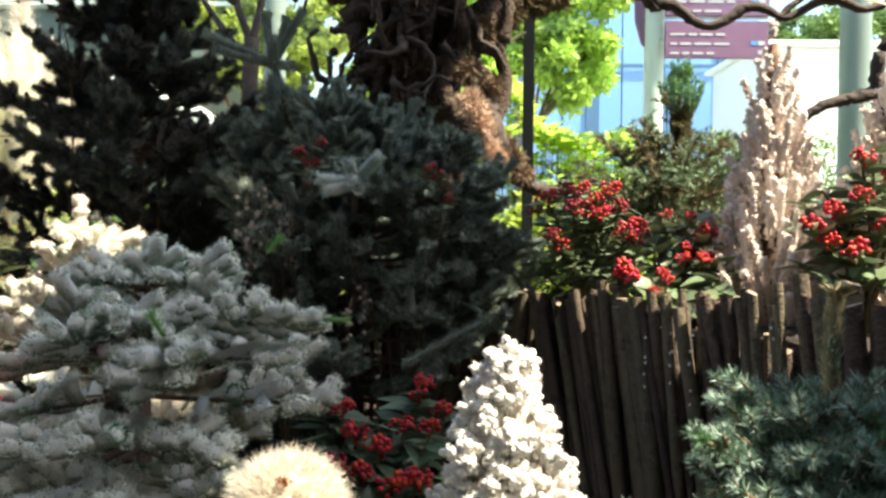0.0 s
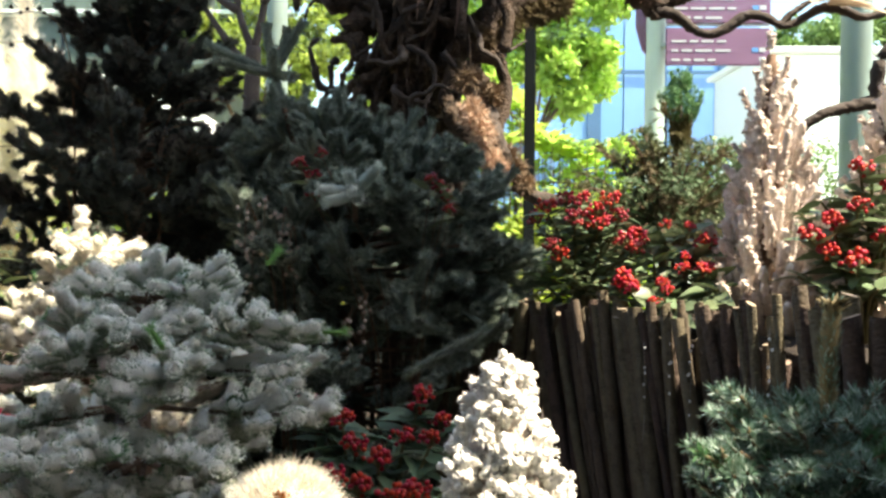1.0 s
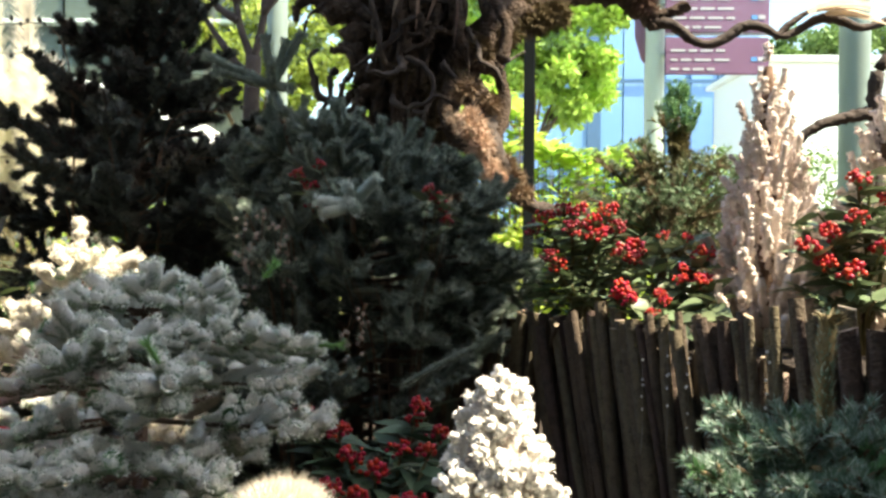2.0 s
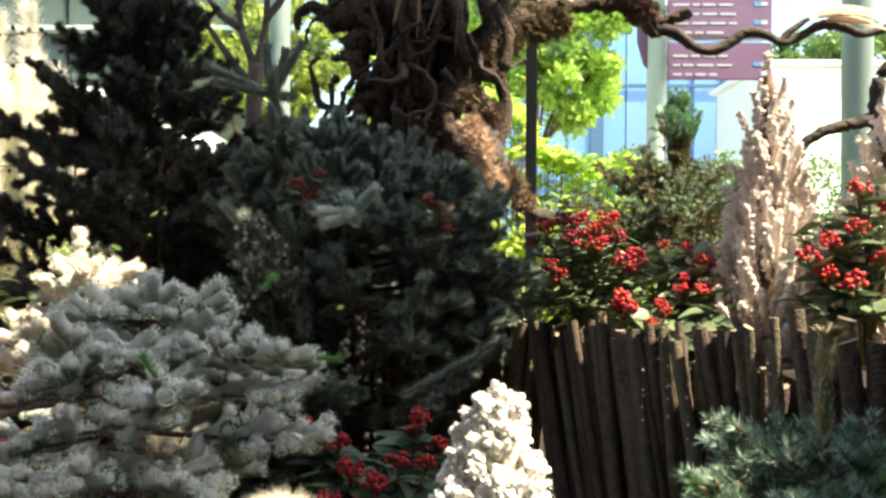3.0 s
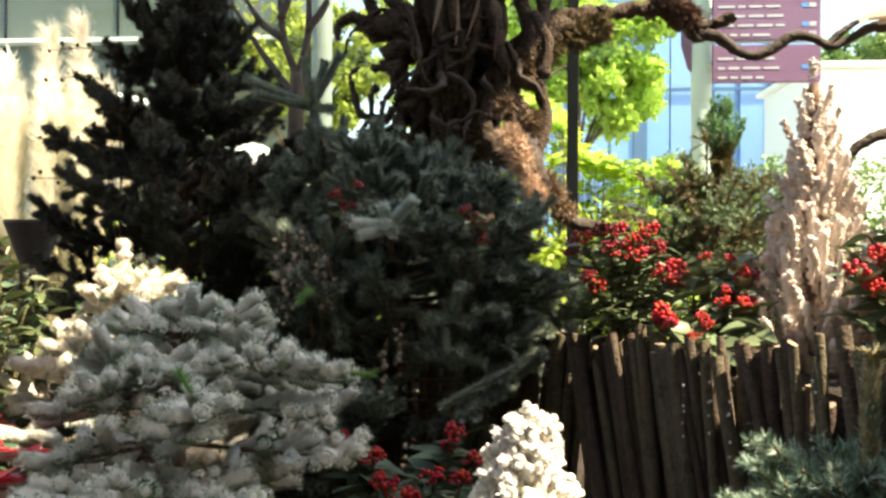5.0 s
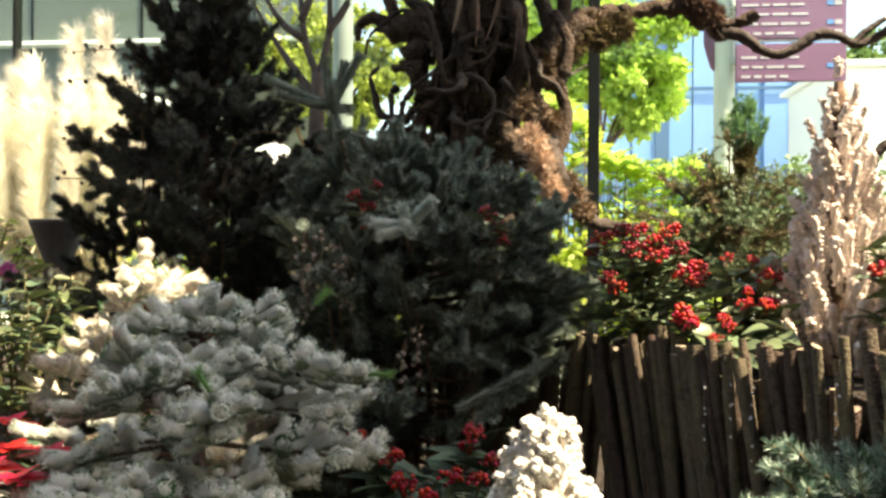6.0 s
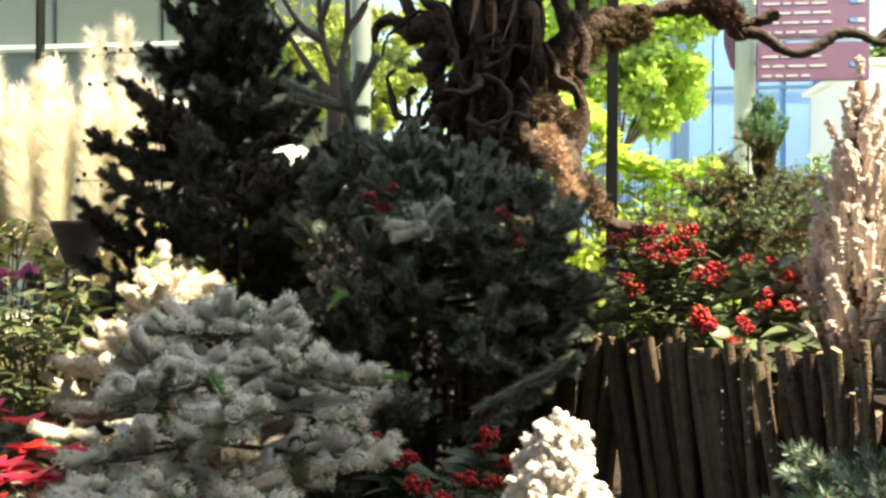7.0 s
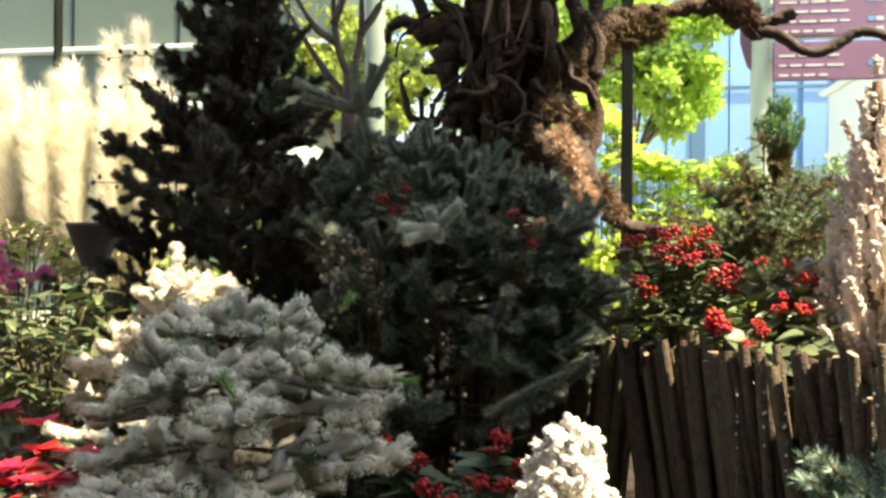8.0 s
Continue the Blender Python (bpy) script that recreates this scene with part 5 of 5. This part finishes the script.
# the second, darker berry kit puts this bush's shade into the berry colour
leafy_bush("berry_bush", "bushy evergreen with dense red berry clusters, some coloured darker for shade", "shrub", (0.40, 2.40, 1.08),
           [(0.263, 2.32, 1.35, 2), (0.285, 2.28, 1.38, 1), (0.336, 2.30, 1.40, 2), (0.369, 2.27, 1.40, 1), (0.352, 2.25, 1.35, 2), (0.407, 2.28, 1.37, 1), (0.417, 2.25, 1.335, 1), (0.451, 2.28, 1.40, 1), (0.469, 2.26, 1.355, 2),
            (0.293, 2.24, 1.28, 2), (0.316, 2.25, 1.255, 1), (0.483, 2.22, 1.295, 1), (0.50, 2.20, 1.275, 2), (0.509, 2.24, 1.305, 1), (0.30, 2.30, 1.32, 0), (0.36, 2.27, 1.29, 0), (0.42, 2.26, 1.27, 0), (0.45, 2.24, 1.23, 0), (0.35, 2.24, 1.22, 0), (0.40, 2.22, 1.20, 0), (0.46, 2.30, 1.32, 0), (0.38, 2.32, 1.33, 0)],
           SMALL, [berry_mesh("berry_cluster", 36, 0.0046, 0.031, M_BERRY, 5), berry_mesh("berry_cluster", 36, 0.0045, 0.031, M_BERRY_DARK, 6)], 81, leaves=15, spread=0.12)
leafy_bush("skimmia", "skimmia with glossy leaves and bright red berries", "shrub", (0.58, 2.20, 1.08),
           [(0.442, 2.08, 1.205, 1), (0.457, 2.06, 1.185, 2), (0.429, 2.08, 1.19, 1, 0.8), (0.533, 2.08, 1.195, 1, 0.7), (0.538, 2.06, 1.18, 2, 0.7), (0.502, 2.02, 1.155, 2, 0.7), (0.593, 2.10, 1.255, 1, 0.7), (0.584, 2.08, 1.23, 2, 0.8), (0.617, 2.06, 1.228, 1), (0.639, 2.06, 1.23, 2), (0.644, 2.10, 1.295, 1), (0.625, 2.10, 1.285, 2, 0.7), (0.608, 2.12, 1.33, 1, 0.6), (0.559, 2.16, 1.335, 2, 0.7),
            (0.585, 2.03, 1.17, 0), (0.55, 2.02, 1.16, 0), (0.53, 2.15, 1.27, 0), (0.62, 1.98, 1.165, 0), (0.48, 2.05, 1.16, 0), (0.53, 1.96, 1.16, 0), (0.58, 1.93, 1.175, 0), (0.64, 2.0, 1.20, 0)],
           BROAD, RED, 82, leaves=9, spread=0.10)
leafy_bush("skimmia", "skimmia with broad leaves and bunches of red berries", "shrub", (0.93, 1.93, 1.08),
           [(0.815, 1.840, 1.34, 1), (0.855, 1.820, 1.37, 2), (0.795, 1.820, 1.28, 1), (0.765, 1.820, 1.31, 2), (0.835, 1.780, 1.26, 1), (0.905, 1.820, 1.31, 2), (0.885, 1.870, 1.45, 1), (0.935, 1.840, 1.41, 2), (0.825, 1.920, 1.40, 0), (0.745, 1.840, 1.24, 0), (0.865, 1.760, 1.22, 0), (0.945, 1.770, 1.25, 0), (0.785, 1.920, 1.37, 0), (0.905, 1.870, 1.48, 0)],
           BROAD, RED, 83, leaves=15, spread=0.15)
leafy_bush("low_skimmia", "low skimmia with dark leaves and deep red berries in shade", "shrub", (-0.10, 1.72, 0.5),
           [(-0.165, 1.70, 0.955, 1), (-0.20, 1.72, 0.965, 2), (-0.14, 1.66, 0.92, 1), (-0.09, 1.62, 0.905, 1), (-0.05, 1.68, 0.93, 2), (-0.02, 1.80, 0.985, 1), (-0.03, 1.78, 0.965, 2), (0.0, 1.66, 0.93, 1), (-0.12, 1.58, 0.87, 1), (-0.06, 1.54, 0.865, 2), (0.02, 1.75, 0.94, 1), (-0.02, 1.55, 0.87, 1), (-0.09, 1.75, 0.91, 0), (-0.05, 1.62, 0.87, 0), (-0.24, 1.75, 0.98, 2), (-0.17, 1.6, 0.88, 1), (-0.11, 1.68, 0.88, 0), (0.04, 1.6, 0.87, 0)],
           DULL, RED, 84, leaves=13, spread=0.13)
leafy_bush("berry_sprig", "sprigs of dark red berries tucked into the spruce", "shrub", (-0.10, 2.50, 0.5),
           [(0.0, 2.30, 1.43, 1), (0.02, 2.32, 1.40, 2), (-0.02, 2.28, 1.45, 1), (0.03, 2.3, 1.37, 2), (-0.37, 2.32, 1.49, 2), (-0.34, 2.33, 1.46, 1), (-0.33, 2.3, 1.41, 2), (-0.31, 2.32, 1.52, 1)],
           SMALL, DEEP, 85, leaves=4, spread=0.06, stem=0.0018, mat_stem=M_BARK)


leafy_bush("evergreen_filler", "dark green leafy evergreen behind the berry bushes", "shrub", (0.46, 2.58, 1.08),
           [(0.50 + 0.20 * math.cos(i * 2.4) * math.sqrt((i + 1) / 22), 2.54 + 0.13 * math.sin(i * 2.4) * math.sqrt((i + 1) / 22), 1.40 - 0.10 * ((i + 1) / 22) - 0.08 * (i % 4), 0) for i in range(34)],
           DULL, None, 88, leaves=11, spread=0.13, stem=0.0025, mat_stem=M_BARK)


def pale_berry_sprays():
    rng = np.random.default_rng(86)
    base = np.array((-0.44, 2.55, 0.5))
    s = thing("pale_berry_spray", base, "hanging sprays of small pale pinkish berries", "berry spray")
    berry = bmesh.new()
    bmesh.ops.create_icosphere(berry, subdivisions=2, radius=0.0062)
    me = bpy.data.meshes.new("berry")
    berry.to_mesh(me)
    berry.free()
    me.polygons.foreach_set("use_smooth", np.ones(len(me.polygons), bool))
    me.materials.append(M_BERRY_WHITE)
    for x, z in ((-0.52, 1.36), (-0.47, 1.38), (-0.42, 1.35), (-0.40, 1.30), (-0.50, 1.28), (-0.20, 1.12), (-0.24, 1.08)):
        m = Mass()
        p = np.array((x, 2.34, z)) - base
        path = smooth_path([(p[0] * 0.2, 0, 0), (p[0] * 0.6, -0.02, p[2] * 0.75), p + [0, 0.05, 0.03], p, p - [0, 0.02, 0.10]], 4)
        tube(m, path, [0.003, 0.002, 0.001], 5)
        part("twig", m, M_BARK, s)
        for k in range(11):
            o = obj("berry", me, s)
            o.location = p - np.array([0, 0.01, 0.012 * k - 0.02]) + rng.normal(0, 0.012, 3)


pale_berry_sprays()

leafy_bush("variegated_holly", "dark variegated evergreen with cream-edged leaves", "shrub", (-1.36, 2.36, 0.5),
           [(-1.36 + 0.29 * math.cos(i * 2.4) * math.sqrt((i + 1) / 70), 2.34 + 0.24 * math.sin(i * 2.4) * math.sqrt((i + 1) / 70), 1.29 - 0.20 * ((i + 1) / 70) ** 1.3 - 0.11 * (i % 4) * (0.5 + 0.5 * i / 70), 0) for i in range(70)],
           [leaf_mesh("leaf", 0.065, 0.027, M_VARIEGATED, 0.35, 0.2), leaf_mesh("leaf", 0.052, 0.022, M_LEAF_DARK, 0.3, 0.3)], None, 87, leaves=9, spread=0.12, stem=0.0025)


def poinsettia(base, heads, seed):
    rng = np.random.default_rng(seed)
    p = thing("poinsettia", base, "red poinsettia with pointed bracts over dark leaves", "poinsettia", "poinsettias")
    b = np.array(base, float)
    red = [leaf_mesh("bract", 0.075, 0.036, M_POINSETTIA, 0.2, 0.15), leaf_mesh("bract", 0.06, 0.028, M_POINSETTIA, 0.25, 0.2)]
    for h in heads:
        t = np.array(h, float) - b
        m = Mass()
        tube(m, smooth_path([(t[0] * 0.2, t[1] * 0.2, 0), t * [0.6, 0.6, 0.6], t], 4), [0.005, 0.004], 6)
        part("stem", m, M_STEM, p)
        for i in range(10):
            a = i * 0.63 * 2 + rng.uniform(0, 0.4)
            o = obj("bract", red[i % 2], p)
            o.matrix_basis = aim(t, (math.cos(a), math.sin(a), 0.12 + 0.05 * i), rng.normal(0, 0.2)) @ Matrix.Scale(rng.uniform(0.75, 1.1) * (1 - 0.04 * i), 4)
        for i in range(6):
            a = i * 1.05 + rng.uniform(0, 0.4)
            o = obj("leaf", DULL[i % 2], p)
            o.matrix_basis = aim(t - np.array([0, 0, 0.03]), (math.cos(a), math.sin(a), -0.2), rng.normal(0, 0.2)) @ Matrix.Scale(1.1, 4)
    return p


poinsettia((-0.84, 1.55, 0.5), [(-0.78, 1.60, 0.985), (-0.86, 1.52, 0.95), (-0.90, 1.56, 0.965), (-0.87, 1.44, 0.93), (-0.77, 1.5, 0.96), (-0.74, 1.44, 0.985), (-0.69, 1.40, 0.955), (-0.79, 1.40, 0.95), (-0.83, 1.50, 0.985)], 91)
poinsettia((-1.0, 1.80, 0.5), [(-1.0, 1.80, 0.99), (-1.08, 1.78, 1.02), (-0.96, 1.74, 0.95)], 92)


def flower_clump(label, base, heads, petal, seed, petals=16):
    rng = np.random.default_rng(seed)
    c = thing("flowering_plant", base, label, "flowers")
    b = np.array(base, float)
    for h in heads:
        t = np.array(h, float) - b
        m = Mass()
        tube(m, smooth_path([(t[0] * 0.2, t[1] * 0.2, 0), t * [0.6, 0.6, 0.6], t], 4), [0.005, 0.004], 6)
        part("stem", m, M_STEM, c)
        for i in range(petals):
            d = unit(rng.normal(0, 1, 3) + [0, 0, 0.7])
            o = obj("petal", petal, c)
            o.matrix_basis = aim(t + d * 0.012, d, rng.uniform(0, 3)) @ Matrix.Scale(rng.uniform(0.7, 1.1), 4)
        for i in range(5):
            o = obj("leaf", SKIMMIA[i % 3], c)
            a = i * 1.26 + rng.uniform(0, 0.5)
            o.matrix_basis = aim(t - np.array([0, 0, 0.05]), (math.cos(a), math.sin(a), 0.1), 0)


flower_clump("magenta ruffled flowers over green leaves", (-1.80, 2.80, 0.5),
             [(-1.80, 2.80, 1.25), (-1.73, 2.82, 1.26), (-1.86, 2.8, 1.22), (-1.92, 2.85, 1.30), (-1.88, 2.75, 1.16), (-1.98, 2.9, 1.38)], leaf_mesh("petal", 0.045, 0.036, M_MAGENTA, 0.3, 0.2), 93)
leafy_bush("lime_shrub", "low yellow-green leafy shrub under the pampas grass", "shrub", (-2.3, 3.5, 0.5),
           [(-2.3 + 0.30 * math.cos(i * 2.4) * math.sqrt((i + 1) / 18), 3.45 + 0.25 * math.sin(i * 2.4) * math.sqrt((i + 1) / 18), 1.50 - 0.2 * ((i + 1) / 18) + 0.03 * math.sin(i * 4.7), 0) for i in range(18)],
           [leaf_mesh("leaf", 0.07, 0.032, M_TREE_LEAF, 0.25, 0.15), leaf_mesh("leaf", 0.055, 0.026, M_BRONZE, 0.3, 0.2)], None, 94, leaves=9, spread=0.12)


def fluffy_ornament():
    """A round fluffy ornament: one furry mesh."""
    rng = np.random.default_rng(95)
    m = Mass()
    bm = bmesh.new()
    bmesh.ops.create_icosphere(bm, subdivisions=3, radius=1, matrix=Matrix.Diagonal((0.064, 0.060, 0.058, 1)))
    v = np.array([q.co[:] for q in bm.verts])
    f = [[x.index for x in q.verts] for q in bm.faces]
    bm.free()
    m.add(v, f, 1)
    n = 15000
    d = unit(rng.normal(0, 1, (n, 3)))
    root = d * [0.064, 0.060, 0.058]
    o = unit(d + rng.normal(0, 0.42, (n, 3)) + [0.15, 0, 0.05])
    s = unit(np.cross(o, rng.normal(0, 1, (n, 3)))) * 0.0007
    L = (rng.uniform(0.006, 0.022, n) * rng.choice([0.7, 1.0, 1.4], n))[:, None]
    m.add(np.stack([root - s, root + s, root + o * L], 1).reshape(-1, 3), np.arange(3 * n).reshape(-1, 3), 0)
    k = 60
    d2 = unit(np.array([0.05, -0.75, 0.75]) + rng.normal(0, 0.05, (k, 3)))
    r2 = d2 * [0.070, 0.066, 0.064]
    s2 = unit(np.cross(d2, rng.normal(0, 1, (k, 3)))) * 0.002
    m.add(np.stack([r2 - s2, r2 + s2, r2 + d2 * 0.010], 1).reshape(-1, 3), np.arange(3 * k).reshape(-1, 3), 2)
    lathe_stand = Mass()
    e = thing("fluffy_ornament", (-0.165, 1.20, 0.5), "round cream fluffy ornament on a thin stake", "ornament")
    o = part("fluffy_ball", m, [M_FUR, M_FUR_BODY, M_SPOT], e)
    o.location = (0, 0, 0.463)
    tube(lathe_stand, [(0, 0, 0), (0, 0, 0.2), (0, 0, 0.44)], [0.005, 0.005], 8)
    part("stake", lathe_stand, M_STICK, e)


fluffy_ornament()

# ---- the stick fence of the raised planter ----
def stick_mesh(seed, h, r, cut):
    """A rough round stick with a slanted, paler cut top."""
    rng = np.random.default_rng(seed)
    m = Mass()
    n, sides = 7, 9
    wob = np.cumsum(rng.normal(0, r * 0.12, (n, 2)), 0)
    path = np.array([(wob[i, 0], wob[i, 1], h * i / (n - 1)) for i in range(n)])
    ang = np.linspace(0, 2 * np.pi, sides, endpoint=False)
    oval = rng.uniform(0.75, 1.0)
    v = []
    for i, p in enumerate(path):
        rr = r * (1 + rng.normal(0, 0.05, sides))
        z = p[2] + (cut * np.cos(ang) * r if i == n - 1 else 0)
        v.append(np.stack([p[0] + np.cos(ang) * rr, p[1] + np.sin(ang) * rr * oval, np.full(sides, 0.0) + z], 1))
    v = np.concatenate(v)
    f = []
    for i in range(n - 1):
        for j in range(sides):
            a, b = i * sides + j, i * sides + (j + 1) % sides
            f += [(a, b, b + sides), (a, b + sides, a + sides)]
    m.add(v, f, 0)
    top = v[-sides:]
    m.add(np.vstack([top, top.mean(0)]), [(j, (j + 1) % sides, sides) for j in range(sides)], 1)
    me = m.mesh("stick", [M_STICK, M_CUT])
    me.polygons.foreach_set("use_smooth", np.array([q.material_index == 0 for q in me.polygons]))
    return me


def stick_fence():
    rng = np.random.default_rng(111)
    a, b = np.array((0.262, 2.425)), np.array((0.86, 1.20))
    fence = thing("stick_fence", (a[0], a[1], 0.5), "rustic fence of upright weathered brown sticks", "fence")
    d = (b - a) / np.linalg.norm(b - a)
    nrm = np.array((d[1], -d[0]))
    if nrm[0] > 0:
        nrm = -nrm
    meshes = [stick_mesh(i, 1.0, 0.0088 + 0.0030 * (i % 4), (0.0, 0.5, -0.4, 0.2, 0.9)[i % 5]) for i in range(14)]
    L = float(np.linalg.norm(b - a))
    s = 0.0
    i = 0
    while s < L:
        u = s / L
        top = np.interp(s, [0, 0.06, 0.35, 0.55, 0.9, 1.36], [1.14, 1.145, 1.165, 1.175, 1.20, 1.215]) + rng.normal(0, 0.013) + (0.010 if i % 4 == 0 and s > 0.5 else 0)
        h = top - 0.5
        lean = np.interp(s, [0, 0.4, 0.9, 1.3], [0.32, 0.22, 0.12, 0.04]) + rng.normal(0, 0.05)
        o = obj("stick", meshes[(i * 5) % 14], fence)
        q = d * (s + lean * h) + nrm * rng.uniform(-0.020, 0.024)
        ax = Vector((-d[0] * lean, -d[1] * lean, 1)).normalized()
        turn = Vector((0, 0, 1)).rotation_difference(ax).to_matrix().to_4x4()
        o.matrix_basis = Matrix.Translation((q[0], q[1], 0)) @ turn @ Matrix.Rotation(rng.uniform(0, 6.28), 4, "Z") @ Matrix.Diagonal((1, 1, h, 1))
        s += rng.uniform(0.014, 0.028)
        i += 1
    # second, shorter row behind the gaps
    for s in np.arange(0.02, L, 0.045):
        h = 0.60 + rng.normal(0, 0.015)
        o = obj("stick", meshes[int(s * 900) % 14], fence)
        q = d * (s + 0.06) - nrm * 0.032
        o.matrix_basis = Matrix.Translation((q[0], q[1], 0)) @ Matrix.Rotation(rng.uniform(0, 6.28), 4, "Z") @ Matrix.Diagonal((1, 1, h, 1))
    # the side that runs back under the spruce
    e = np.array((-0.55, 0.45))
    e = e / np.linalg.norm(e)
    for k in range(40):
        h = 0.62 - 0.002 * k + rng.normal(0, 0.012)
        o = obj("stick", meshes[(k * 5) % 14], fence)
        q = e * (0.012 + 0.0165 * k) + np.array((0.02, 0.03)) * (k % 2)
        o.matrix_basis = Matrix.Translation((q[0], q[1], 0)) @ Matrix.Rotation(rng.normal(0.08, 0.03), 4, "Y") @ Matrix.Rotation(rng.uniform(0, 6.28), 4, "Z") @ Matrix.Diagonal((1, 1, h, 1))
    # a stray stick that pokes out over the corner, and one that leans
    for p, ax, h in (((d[0] * 0.10, d[1] * 0.10, 0.55), (0.75 * d[0] + 0.3 * nrm[0], 0.75 * d[1] + 0.3 * nrm[1], 0.55), 0.12), ((d[0] * 0.98, d[1] * 0.98, 0.45), (-0.30 * d[0], -0.30 * d[1], 1), 0.27)):
        o = obj("stick", meshes[4], fence)
        o.matrix_basis = Matrix.Translation(p) @ Vector((0, 0, 1)).rotation_difference(Vector(ax).normalized()).to_matrix().to_4x4() @ Matrix.Diagonal((0.7, 0.7, h, 1))
    # soil in the raised planter
    m = Mass()
    steps = 26
    g = []
    A, B, C, D = (np.array(x) for x in ((*(a - nrm * 0.05), 1.085), (*(b - nrm * 0.05), 1.11), (2.3, 2.2, 1.10), (1.3, 3.3, 1.09)))
    for p in np.linspace(0, 1, steps):
        for q in np.linspace(0, 1, steps):
            g.append(A * (1 - p) * (1 - q) + B * p * (1 - q) + C * p * q + D * (1 - p) * q + [0, 0, rng.normal(0, 0.006)])
    f = []
    for p in range(steps - 1):
        for q in range(steps - 1):
            k = p * steps + q
            f += [(k, k + steps, k + steps + 1), (k, k + steps + 1, k + 1)]
    rim = [p * steps for p in range(steps)] + [(steps - 1) * steps + q for q in range(1, steps)] + [p * steps + steps - 1 for p in range(steps - 2, -1, -1)] + [q for q in range(steps - 2, 0, -1)]
    n0 = len(g)
    g += [np.array((g[k][0], g[k][1], 0.48)) for k in rim]
    for k in range(len(rim)):
        w = (k + 1) % len(rim)
        f += [(rim[k], n0 + k, n0 + w), (rim[k], n0 + w, rim[w])]
    m.add(g, f)
    o = tagged(obj("planter_soil", m.mesh("planter_soil", [M_SOIL])), "dark mulch filling the raised planter", "soil", "", "structure")
    return a, d, nrm


FA, FD, FN = stick_fence()


def bead_string(s, top, beads, seed):
    rng = np.random.default_rng(seed)
    p = FA + FD * s + FN * 0.035
    t = thing("bead_string", (p[0], p[1], top), "fine wire hung with tiny clear beads on the fence", "bead string", "bead strings")
    m = Mass()
    path = smooth_path([(0, 0, 0.02), (0.003, 0, -0.1), (0, 0.002, -0.2), (0.004, 0, -0.028 * beads)], 5)
    tube(m, path, [0.0005, 0.0005], 4)
    part("wire", m, M_WIRE, t)
    bm = bmesh.new()
    bmesh.ops.create_icosphere(bm, subdivisions=2, radius=0.0027, matrix=Matrix.Diagonal((1, 1, 1.25, 1)))
    me = bpy.data.meshes.new("bead")
    bm.to_mesh(me)
    bm.free()
    me.polygons.foreach_set("use_smooth", np.ones(len(me.polygons), bool))
    me.materials.append(M_BEAD)
    for k in range(beads):
        obj("bead", me, t, (rng.normal(0.001, 0.002), -0.002, -0.026 * k + rng.normal(0, 0.008)))


for _s, _t, _b, _k in ((0.52, 1.07, 5, 1), (0.60, 1.10, 5, 2), (0.66, 1.12, 7, 3), (0.86, 1.14, 6, 4)):
    bead_string(_s, _t, _b, _k)
